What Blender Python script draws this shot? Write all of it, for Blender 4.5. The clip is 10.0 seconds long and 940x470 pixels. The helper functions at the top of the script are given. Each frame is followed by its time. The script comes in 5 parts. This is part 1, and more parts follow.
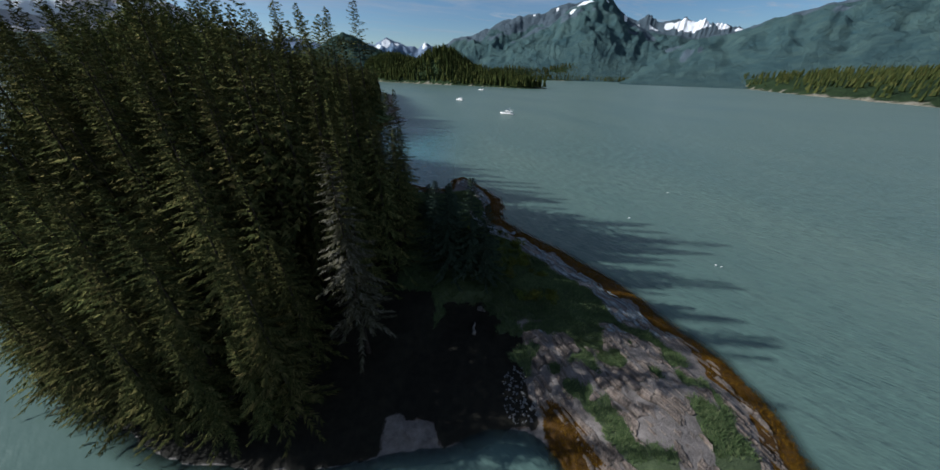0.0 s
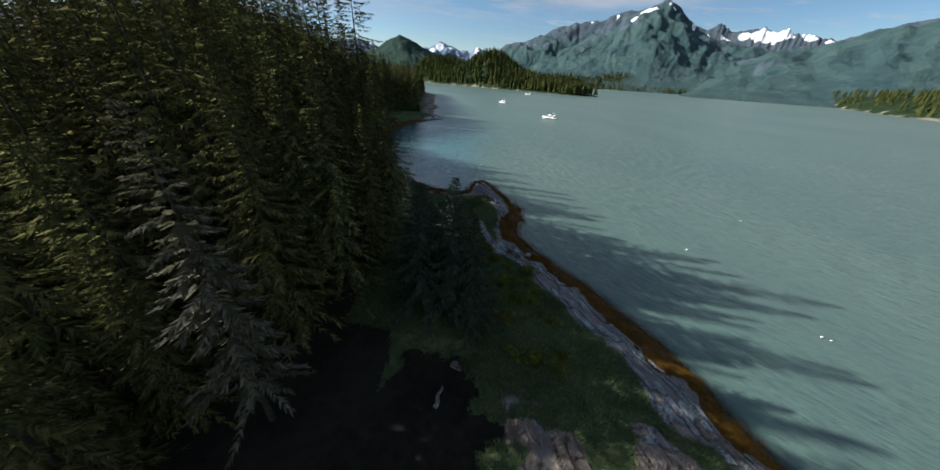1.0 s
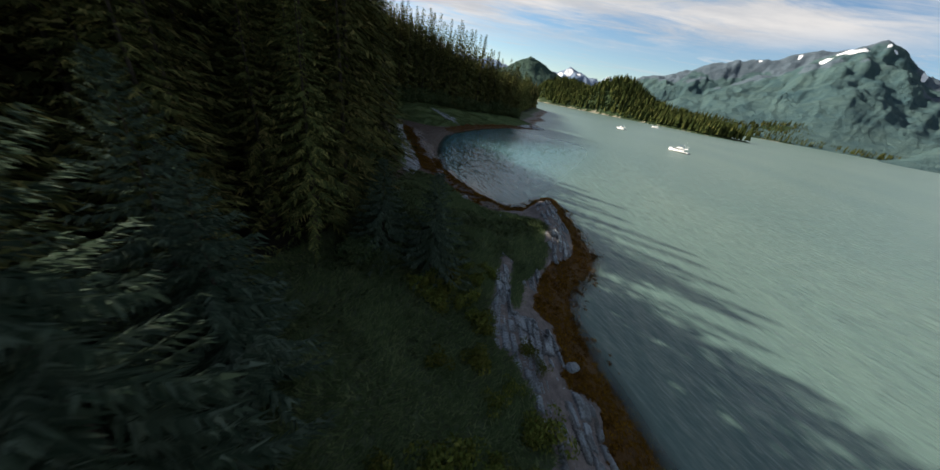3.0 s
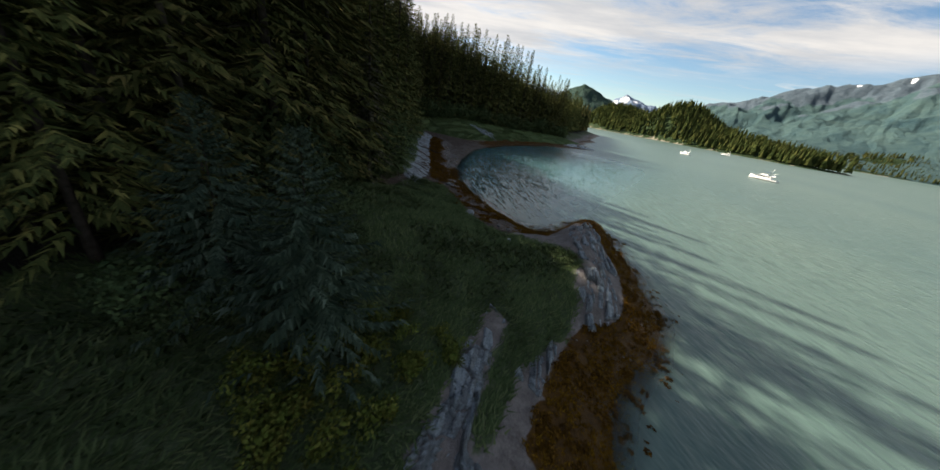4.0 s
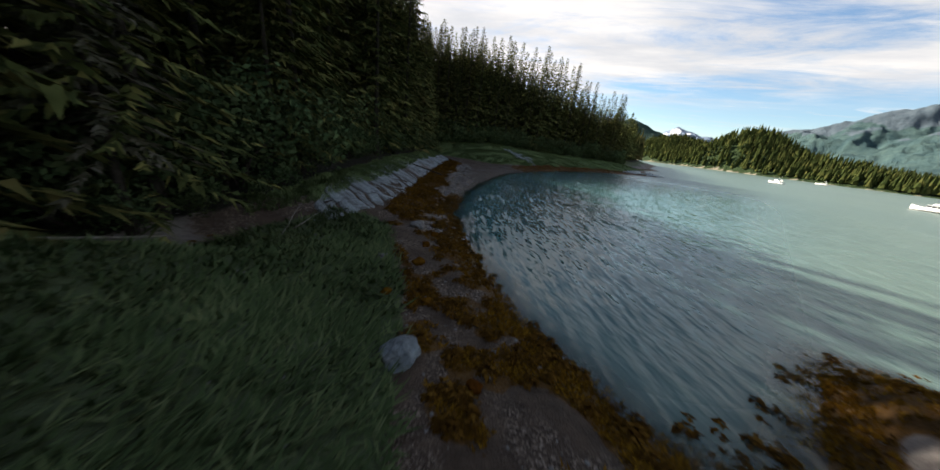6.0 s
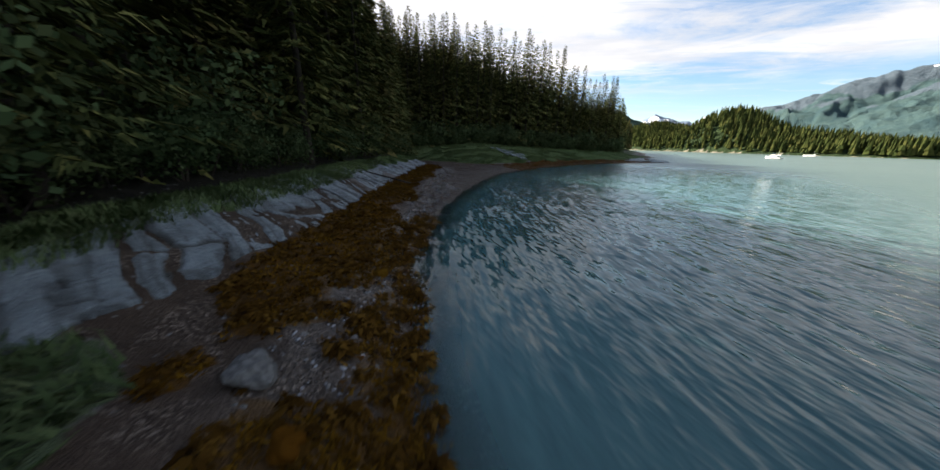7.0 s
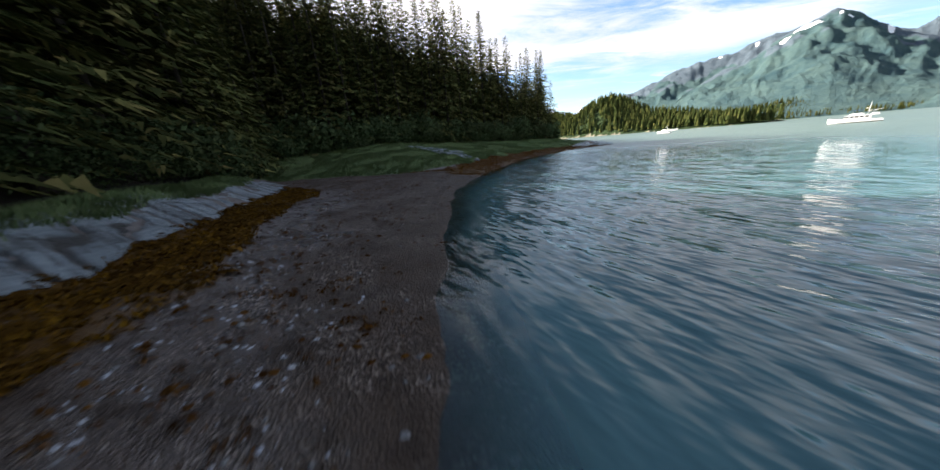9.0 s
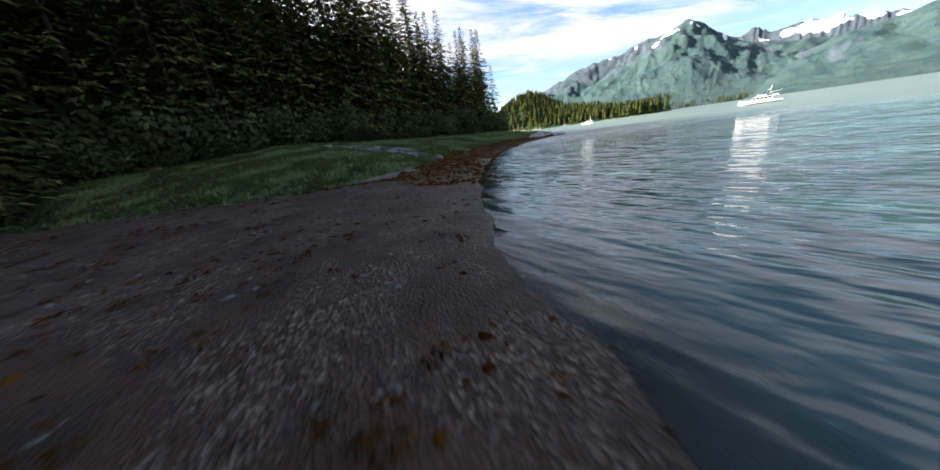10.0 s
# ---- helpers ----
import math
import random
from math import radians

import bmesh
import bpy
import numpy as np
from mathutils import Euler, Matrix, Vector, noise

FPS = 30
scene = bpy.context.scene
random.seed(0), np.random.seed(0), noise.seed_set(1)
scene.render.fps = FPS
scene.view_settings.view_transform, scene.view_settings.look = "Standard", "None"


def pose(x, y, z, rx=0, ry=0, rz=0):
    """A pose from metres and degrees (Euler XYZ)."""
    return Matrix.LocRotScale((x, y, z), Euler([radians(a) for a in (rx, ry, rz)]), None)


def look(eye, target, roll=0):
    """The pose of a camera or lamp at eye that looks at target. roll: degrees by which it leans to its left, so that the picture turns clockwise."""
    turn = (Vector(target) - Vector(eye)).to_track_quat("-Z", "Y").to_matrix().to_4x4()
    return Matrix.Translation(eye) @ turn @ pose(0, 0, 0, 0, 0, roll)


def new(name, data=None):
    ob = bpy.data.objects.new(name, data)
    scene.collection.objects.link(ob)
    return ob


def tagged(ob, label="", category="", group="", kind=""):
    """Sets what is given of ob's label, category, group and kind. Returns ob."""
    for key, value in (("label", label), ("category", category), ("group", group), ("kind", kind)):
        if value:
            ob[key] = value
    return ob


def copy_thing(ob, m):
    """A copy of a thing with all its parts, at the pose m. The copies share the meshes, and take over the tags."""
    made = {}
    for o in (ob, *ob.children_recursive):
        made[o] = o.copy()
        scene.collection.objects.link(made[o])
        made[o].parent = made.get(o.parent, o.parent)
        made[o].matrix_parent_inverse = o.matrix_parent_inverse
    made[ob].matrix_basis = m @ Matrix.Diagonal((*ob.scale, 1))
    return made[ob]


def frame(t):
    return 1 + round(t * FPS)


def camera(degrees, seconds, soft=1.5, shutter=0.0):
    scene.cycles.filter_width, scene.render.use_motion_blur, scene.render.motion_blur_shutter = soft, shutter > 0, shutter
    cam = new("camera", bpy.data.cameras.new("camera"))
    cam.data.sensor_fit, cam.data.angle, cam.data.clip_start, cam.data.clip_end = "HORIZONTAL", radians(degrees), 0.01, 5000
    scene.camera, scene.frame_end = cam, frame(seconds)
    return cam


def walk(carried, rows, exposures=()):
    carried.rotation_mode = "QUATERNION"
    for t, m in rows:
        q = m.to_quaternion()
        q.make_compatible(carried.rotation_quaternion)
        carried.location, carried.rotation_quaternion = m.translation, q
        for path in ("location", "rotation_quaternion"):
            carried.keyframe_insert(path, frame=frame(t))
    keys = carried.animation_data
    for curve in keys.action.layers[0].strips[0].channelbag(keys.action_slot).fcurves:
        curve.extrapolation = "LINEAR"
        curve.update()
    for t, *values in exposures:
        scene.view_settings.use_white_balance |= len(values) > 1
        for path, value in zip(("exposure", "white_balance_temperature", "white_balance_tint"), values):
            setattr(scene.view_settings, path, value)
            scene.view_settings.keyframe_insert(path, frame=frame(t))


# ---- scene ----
cam = camera(116.8, 10.0, shutter=0.16)
PATH = [
    (0, (-2.216, 22.645, 45.197), (-2.147, 24.386, 44.215), 1.2),
    (0.5, (1.928, 30.779, 42.411), (1.89, 32.526, 41.439), 2.2),
    (1, (5.659, 39.963, 39.309), (5.496, 41.707, 38.344), 3.4),
    (1.5, (8.515, 48.754, 36.397), (8.216, 50.484, 35.439), 4.7),
    (2, (10.419, 58.09, 33.073), (9.982, 59.797, 32.126), 6.5),
    (2.5, (11.466, 66.954, 29.71), (10.882, 68.624, 28.779), 8.1),
    (2.7, (11.477, 70.465, 28.555), (10.842, 72.114, 27.618), 9.1),
    (3.8, (10.7, 92.871, 20.133), (9.73, 94.414, 19.309), 9.5),
    (4, (9.827, 96.435, 19.296), (8.807, 97.946, 18.474), 9.5),
    (4.5, (6.829, 104.951, 16.396), (5.7, 106.412, 15.628), 10.0),
    (5, (2.83, 112.661, 14.107), (1.618, 114.085, 13.398), 9.8),
    (5.2, (0.955, 115.619, 13.589), (-0.277, 117.028, 12.885), 9.5),
    (6.3, (-15.05, 137.905, 8.898), (-16.373, 139.277, 8.29), 5.3),
    (6.5, (-18.028, 140.845, 8.423), (-19.34, 142.228, 7.82), 4.0),
    (7, (-24.965, 148.17, 7.228), (-26.249, 149.583, 6.632), 1.3),
    (7.5, (-32.758, 156.101, 6.115), (-33.994, 157.564, 5.538), -1.1),
    (8, (-40.366, 163.805, 5.861), (-41.514, 165.338, 5.287), -2.6),
    (8.5, (-48.092, 171.984, 5.295), (-49.11, 173.606, 4.718), -3.6),
    (9, (-56.016, 181.149, 4.971), (-56.872, 182.858, 4.382), -4.9),
    (9.5, (-64.05, 190.899, 4.235), (-64.713, 192.686, 3.63), -6.3),
    (10, (-71.371, 202.607, 3.766), (-71.824, 204.45, 3.137), -8.2),
]
# the clip's camera opens up as it sinks into the shade
EXPOSURES = [(0, 0.45, 5600, 10), (0.5, 0.78, 5700, 10), (1, 0.95, 6000, 10), (2.5, 1.2, 6550, 11), (4.5, 1.55, 7000, 11), (6.5, 1.8, 6850, 12), (8, 2.1, 6700, 13), (10, 2.2, 6600, 15)]
walk(cam, [(t, look(eye, target, roll)) for t, eye, target, roll in PATH], EXPOSURES)

# ---- world and sun ----
SUN_ELEVATION, SUN_FROM = radians(28.5), Vector((-0.99, 0.13, 0)).normalized()
sun_data = bpy.data.lights.new("sun", "SUN")
sun_data.energy, sun_data.angle, sun_data.color = 5.0, radians(0.6), (1.0, 0.93, 0.82)
sun = new("sun", sun_data)
sun_way = SUN_FROM * math.cos(SUN_ELEVATION) + Vector((0, 0, math.sin(SUN_ELEVATION)))
sun.matrix_world = Matrix.Translation((0, 0, 400)) @ sun_way.to_track_quat("Z", "Y").to_matrix().to_4x4()


def link(nt, a, b):
    nt.links.new(a, b)


def math_node(nt, op, a, b=None, clamp=False):
    n = nt.nodes.new("ShaderNodeMath")
    n.operation, n.use_clamp = op, clamp
    for i, v in enumerate((a, b)):
        if v is None:
            continue
        if isinstance(v, (int, float)):
            n.inputs[i].default_value = v
        else:
            link(nt, v, n.inputs[i])
    return n.outputs[0]


def step_node(nt, v, lo, hi):
    n = nt.nodes.new("ShaderNodeMapRange")
    n.interpolation_type = "SMOOTHSTEP"
    link(nt, v, n.inputs[0])
    n.inputs[1].default_value, n.inputs[2].default_value = lo, hi
    return n.outputs[0]


def noise_node(nt, vec, scale, detail=4.0, rough=0.55, distort=0.0):
    n = nt.nodes.new("ShaderNodeTexNoise")
    n.inputs["Scale"].default_value, n.inputs["Detail"].default_value = scale, detail
    n.inputs["Roughness"].default_value, n.inputs["Distortion"].default_value = rough, distort
    if vec is not None:
        link(nt, vec, n.inputs["Vector"])
    return n.outputs["Fac"]


def mapping_node(nt, vec, scale=(1, 1, 1), turn=0.0, shift=(0, 0, 0)):
    """Turns about z first, then scales: a small scale in x stretches along the turned x axis."""
    first, n = nt.nodes.new("ShaderNodeMapping"), nt.nodes.new("ShaderNodeMapping")
    first.inputs["Rotation"].default_value = (0, 0, -turn)
    n.inputs["Scale"].default_value, n.inputs["Location"].default_value = scale, shift
    link(nt, vec, first.inputs["Vector"])
    link(nt, first.outputs[0], n.inputs["Vector"])
    return n.outputs[0]


def mix_node(nt, fac, a, b):
    n = nt.nodes.new("ShaderNodeMix")
    n.data_type = "RGBA"
    for sock, v in ((n.inputs[0], fac), (n.inputs[6], a), (n.inputs[7], b)):
        if isinstance(v, (int, float)):
            sock.default_value = v
        elif isinstance(v, tuple):
            sock.default_value = (*v, 1)
        else:
            link(nt, v, sock)
    return n.outputs[2]


world = bpy.data.worlds.new("sky")
scene.world = world
world.use_nodes = True
wt = world.node_tree
background = wt.nodes["Background"]
sky = wt.nodes.new("ShaderNodeTexSky")
sky.sky_type, sky.sun_disc = "NISHITA", False
sky.sun_elevation = SUN_ELEVATION
sky.sun_rotation = math.atan2(SUN_FROM.x, SUN_FROM.y)
sky.air_density, sky.dust_density, sky.ozone_density = 1.0, 0.15, 2.2
coords = wt.nodes.new("ShaderNodeTexCoord").outputs["Generated"]
split = wt.nodes.new("ShaderNodeSeparateXYZ")
link(wt, coords, split.inputs[0])
# clouds lie on a flat layer overhead
height = math_node(wt, "MAXIMUM", split.outputs[2], 0.03)
flat = wt.nodes.new("ShaderNodeCombineXYZ")
link(wt, math_node(wt, "DIVIDE", split.outputs[0], height), flat.inputs[0])
link(wt, math_node(wt, "DIVIDE", split.outputs[1], height), flat.inputs[1])
turned = mapping_node(wt, flat.outputs[0], (0.16, 0.3, 1), radians(32), (3.1, 0.4, 0))
banks = noise_node(wt, turned, 1.2, 8, 0.6, 0.5)
wisps = noise_node(wt, mapping_node(wt, flat.outputs[0], (0.34, 0.75, 1), radians(32)), 1.9, 9, 0.68, 0.9)
amount = math_node(wt, "ADD", math_node(wt, "MULTIPLY", banks, 0.7), math_node(wt, "MULTIPLY", wisps, 0.42))
# the bank stands higher to the east, where the low sky stays blue
low_edge = math_node(wt, "SUBTRACT", split.outputs[2], math_node(wt, "MULTIPLY", split.outputs[0], 0.05))
cover = math_node(wt, "MULTIPLY", step_node(wt, amount, 0.4, 0.6), step_node(wt, low_edge, 0.125, 0.2))
streaks = math_node(wt, "MULTIPLY", step_node(wt, wisps, 0.5, 0.72), math_node(wt, "MULTIPLY", step_node(wt, split.outputs[2], 0.05, 0.11), math_node(wt, "SUBTRACT", 1.0, step_node(wt, split.outputs[2], 0.35, 0.6))))
cover = math_node(wt, "MULTIPLY", cover, math_node(wt, "SUBTRACT", 1.0, math_node(wt, "MULTIPLY", step_node(wt, split.outputs[2], 0.42, 0.68), 0.75)))
cover = math_node(wt, "MAXIMUM", cover, math_node(wt, "MULTIPLY", streaks, 0.55))
blue = wt.nodes.new("ShaderNodeHueSaturation")
blue.inputs["Saturation"].default_value, blue.inputs["Value"].default_value = 1.14, 0.88
link(wt, sky.outputs[0], blue.inputs["Color"])
body = mix_node(wt, step_node(wt, noise_node(wt, turned, 3.1, 6, 0.6), 0.35, 0.7), (3.8, 3.95, 4.2), (5.6, 5.5, 5.4))
clouds = mix_node(wt, math_node(wt, "MULTIPLY", cover, 0.93), blue.outputs[0], body)
link(wt, clouds, background.inputs[0])
background.inputs[1].default_value = 0.062

# ---- materials ----
STRIKE = 117  # lie of the slate, degrees
WAVE = -44  # run of the wave crests, degrees


def material(name, rough=0.8, specular=0.3):
    m = bpy.data.materials.new(name)
    m.use_nodes = True
    nt = m.node_tree
    b = nt.nodes["Principled BSDF"]
    b.inputs["Roughness"].default_value = rough
    b.inputs["Specular IOR Level"].default_value = specular
    return m, nt, b


def place_node(nt):
    return nt.nodes.new("ShaderNodeNewGeometry").outputs["Position"]


def bump_node(nt, b, h, strength=0.5, distance=0.1):
    n = nt.nodes.new("ShaderNodeBump")
    n.inputs["Strength"].default_value, n.inputs["Distance"].default_value = strength, distance
    link(nt, h, n.inputs["Height"])
    link(nt, n.outputs[0], b.inputs["Normal"])


def ramp_node(nt, v, stops):
    n = nt.nodes.new("ShaderNodeValToRGB")
    while len(n.color_ramp.elements) < len(stops):
        n.color_ramp.elements.new(0.5)
    for e, (p, c) in zip(n.color_ramp.elements, stops):
        e.position, e.color = p, (*c, 1)
    link(nt, v, n.inputs[0])
    return n.outputs[0]


def attribute_node(nt, name):
    n = nt.nodes.new("ShaderNodeAttribute")
    n.attribute_name = name
    return n.outputs["Fac"]


def foliage(name, dark, light, tip, rough=0.6, thin=0.25):
    m, nt, b = material(name, rough, 0.5 if rough < 0.5 else 0.0)
    geo = nt.nodes.new("ShaderNodeNewGeometry")
    info = nt.nodes.new("ShaderNodeObjectInfo")
    grain = noise_node(nt, geo.outputs["Position"], 0.35, 3)
    t = math_node(nt, "ADD", math_node(nt, "MULTIPLY", geo.outputs["Random Per Island"], 0.55), math_node(nt, "MULTIPLY", grain, 0.5))
    c = ramp_node(nt, t, ((0.15, dark), (0.6, light), (0.95, tip)))
    v = nt.nodes.new("ShaderNodeHueSaturation")
    link(nt, c, v.inputs["Color"])
    link(nt, math_node(nt, "ADD", math_node(nt, "MULTIPLY", info.outputs["Random"], 0.035), 0.482), v.inputs["Hue"])
    link(nt, math_node(nt, "ADD", math_node(nt, "MULTIPLY", info.outputs["Random"], 0.5), 0.75), v.inputs["Value"])
    link(nt, v.outputs[0], b.inputs["Base Color"])
    # thin leaves let some light through
    glow, both = nt.nodes.new("ShaderNodeBsdfTranslucent"), nt.nodes.new("ShaderNodeMixShader")
    link(nt, v.outputs[0], glow.inputs["Color"])
    both.inputs[0].default_value = thin
    link(nt, b.outputs[0], both.inputs[1])
    link(nt, glow.outputs[0], both.inputs[2])
    link(nt, both.outputs[0], nt.nodes["Material Output"].inputs[0])
    return m


def plain(name, a, b_colour, scale=3.0, rough=0.7, specular=0.3, bump=0.3, metal=0.0):
    m, nt, b = material(name, rough, specular)
    p = place_node(nt)
    n = noise_node(nt, p, scale, 6)
    link(nt, ramp_node(nt, n, ((0.3, a), (0.7, b_colour))), b.inputs["Base Color"])
    b.inputs["Metallic"].default_value = metal
    if bump:
        bump_node(nt, b, noise_node(nt, p, scale * 4, 5), bump, 0.05)
    return m


SPRUCE = foliage("spruce_needles", (0.014, 0.021, 0.009), (0.07, 0.077, 0.027), (0.215, 0.18, 0.066), 0.6, 0.05)
YOUNG = foliage("young_spruce_needles", (0.019, 0.035, 0.023), (0.046, 0.068, 0.047), (0.13, 0.17, 0.13))
LICHEN = foliage("lichen", (0.04, 0.042, 0.022), (0.1, 0.098, 0.064), (0.24, 0.23, 0.19), 0.9)
SHRUB = foliage("shrub_leaves", (0.022, 0.036, 0.016), (0.06, 0.084, 0.038), (0.11, 0.14, 0.062))
BERRY = foliage("yellowing_leaves", (0.045, 0.066, 0.014), (0.105, 0.125, 0.028), (0.22, 0.2, 0.05))
GRASS = foliage("grass_blades", (0.038, 0.06, 0.024), (0.085, 0.118, 0.048), (0.18, 0.195, 0.095), 0.7)
PALE_GRASS = foliage("pale_grass_blades", (0.075, 0.118, 0.046), (0.15, 0.205, 0.085), (0.25, 0.285, 0.14), 0.7)
WEED = foliage("rockweed", (0.028, 0.012, 0.003), (0.095, 0.042, 0.006), (0.23, 0.112, 0.014), 0.6)
WEED_CLUMP = foliage("dark_rockweed", (0.022, 0.011, 0.003), (0.075, 0.038, 0.008), (0.19, 0.105, 0.02), 0.6)
FAR_TREE = foliage("far_conifers", (0.02, 0.03, 0.011), (0.05, 0.058, 0.018), (0.1, 0.092, 0.03), 0.8)
BARK = plain("bark", (0.02, 0.016, 0.013), (0.055, 0.045, 0.038), 2.5, 0.9, 0.1, 0.8)
DRIFT = plain("driftwood", (0.1, 0.09, 0.078), (0.26, 0.24, 0.21), 3, 0.85, 0.15, 0.6)
STONE = plain("beach_stone", (0.05, 0.05, 0.05), (0.17, 0.17, 0.165), 5, 0.7, 0.3, 0.5)
WET_STONE = plain("wet_stone", (0.12, 0.125, 0.13), (0.34, 0.35, 0.37), 5, 0.22, 0.6, 0.3)
WHITE = plain("white_gelcoat", (0.74, 0.74, 0.73), (0.82, 0.82, 0.8), 1.5, 0.25, 0.5, 0)
DARKGLASS = plain("tinted_window", (0.015, 0.018, 0.02), (0.03, 0.035, 0.04), 2, 0.08, 0.5, 0)
STEEL = plain("steel", (0.4, 0.4, 0.4), (0.55, 0.55, 0.55), 4, 0.3, 0.5, 0, 1.0)
BLUE = plain("blue_canvas", (0.03, 0.06, 0.13), (0.05, 0.09, 0.18), 6, 0.8, 0.2, 0.2)
BOOT = plain("boot_stripe", (0.03, 0.02, 0.02), (0.06, 0.05, 0.04), 3, 0.5, 0.3, 0)


def slab_material(name, dark, mid, pale, rust, rusty):
    m, nt, b = material(name, 0.42, 0.5)
    p = place_node(nt)
    info = nt.nodes.new("ShaderNodeObjectInfo").outputs["Random"]
    big, fine = noise_node(nt, p, 0.45, 5, 0.6, 0.4), noise_node(nt, p, 5, 8, 0.7)
    streak = noise_node(nt, mapping_node(nt, p, (0.5, 3.5, 3), radians(STRIKE)), 1.2, 6, 0.65)
    v = math_node(nt, "ADD", math_node(nt, "MULTIPLY", big, 0.45), math_node(nt, "MULTIPLY", streak, 0.4))
    v = math_node(nt, "ADD", v, math_node(nt, "MULTIPLY", info, 0.18))
    c = ramp_node(nt, v, ((0.3, dark), (0.48, mid), (0.68, pale)))
    c = mix_node(nt, math_node(nt, "MULTIPLY", step_node(nt, noise_node(nt, p, 0.8, 4), 0.55, 0.72), rusty), c, rust)
    c = mix_node(nt, math_node(nt, "MULTIPLY", step_node(nt, fine, 0.52, 0.72), 0.42), c, (0.05, 0.048, 0.045))
    c = mix_node(nt, math_node(nt, "MULTIPLY", attribute_node(nt, "joint"), 0.9), c, (0.03, 0.024, 0.018))
    link(nt, c, b.inputs["Base Color"])
    bump_node(nt, b, math_node(nt, "ADD", fine, math_node(nt, "MULTIPLY", streak, 1.6)), 1.0, 0.3)
    return m


# one slate, two tints: blue shade in the first, warm sun in the second
SLAB = slab_material("slate_slab", (0.055, 0.062, 0.068), (0.19, 0.228, 0.25), (0.37, 0.435, 0.475), (0.15, 0.11, 0.085), 0.2)
SUNLIT_SLAB = slab_material("sunlit_slate_slab", (0.07, 0.055, 0.045), (0.23, 0.18, 0.145), (0.42, 0.36, 0.31), (0.17, 0.11, 0.07), 0.5)


def ground_material():
    m, nt, b = material("shore_ground", 0.8, 0.3)
    p = place_node(nt)
    fine, mid, big = noise_node(nt, p, 7, 8, 0.7), noise_node(nt, p, 0.9, 6, 0.6), noise_node(nt, p, 0.12, 4)
    cells = nt.nodes.new("ShaderNodeTexVoronoi")
    cells.inputs["Scale"].default_value = 13
    link(nt, p, cells.inputs["Vector"])
    pebble = ramp_node(nt, cells.outputs["Color"], ((0.1, (0.022, 0.015, 0.011)), (0.6, (0.068, 0.049, 0.036)), (0.95, (0.26, 0.215, 0.175))))
    mud = ramp_node(nt, mid, ((0.3, (0.03, 0.021, 0.015)), (0.7, (0.074, 0.052, 0.037))))
    sand = mix_node(nt, step_node(nt, noise_node(nt, p, 0.4, 5), 0.42, 0.62), mud, pebble)
    rock = ramp_node(nt, math_node(nt, "ADD", math_node(nt, "MULTIPLY", mid, 0.6), math_node(nt, "MULTIPLY", fine, 0.4)), ((0.3, (0.06, 0.052, 0.046)), (0.7, (0.24, 0.215, 0.2))))
    grass = ramp_node(nt, math_node(nt, "ADD", math_node(nt, "MULTIPLY", mid, 0.5), math_node(nt, "MULTIPLY", fine, 0.5)), ((0.3, (0.034, 0.05, 0.024)), (0.7, (0.09, 0.115, 0.056))))
    weed = ramp_node(nt, math_node(nt, "ADD", math_node(nt, "MULTIPLY", mid, 0.4), math_node(nt, "MULTIPLY", fine, 0.6)), ((0.3, (0.018, 0.009, 0.003)), (0.55, (0.078, 0.038, 0.007)), (0.8, (0.14, 0.074, 0.013))))
    # near-black floor: the deep shade below the trees is put into this colour
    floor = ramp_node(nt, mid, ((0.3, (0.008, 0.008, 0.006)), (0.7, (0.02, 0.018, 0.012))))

    def mask(name):
        v = math_node(nt, "ADD", attribute_node(nt, name), math_node(nt, "MULTIPLY", math_node(nt, "SUBTRACT", mid, 0.5), 0.7))
        return step_node(nt, v, 0.42, 0.58)
    c = mix_node(nt, mask("sand"), rock, sand)
    lawn = ramp_node(nt, math_node(nt, "ADD", math_node(nt, "MULTIPLY", mid, 0.4), math_node(nt, "MULTIPLY", fine, 0.6)), ((0.3, (0.06, 0.095, 0.04)), (0.7, (0.13, 0.185, 0.08))))
    grass = mix_node(nt, attribute_node(nt, "lawn"), grass, lawn)
    c = mix_node(nt, mask("grass"), c, grass)
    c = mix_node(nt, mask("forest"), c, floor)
    c = mix_node(nt, mask("weed"), c, weed)
    link(nt, c, b.inputs["Base Color"])
    wet = attribute_node(nt, "wet")
    r = nt.nodes.new("ShaderNodeMapRange")
    link(nt, wet, r.inputs[0])
    r.inputs[3].default_value, r.inputs[4].default_value = 0.85, 0.4
    wetter = math_node(nt, "MULTIPLY", attribute_node(nt, "sheen"), step_node(nt, mid, 0.32, 0.52))
    link(nt, math_node(nt, "SUBTRACT", r.outputs[0], math_node(nt, "MULTIPLY", wetter, 0.42)), b.inputs["Roughness"])
    link(nt, math_node(nt, "ADD", 0.14, math_node(nt, "MULTIPLY", wetter, 0.7)), b.inputs["Specular IOR Level"])
    bump_node(nt, b, math_node(nt, "ADD", fine, math_node(nt, "MULTIPLY", cells.outputs["Distance"], 0.8)), 0.8, 0.1)
    return m


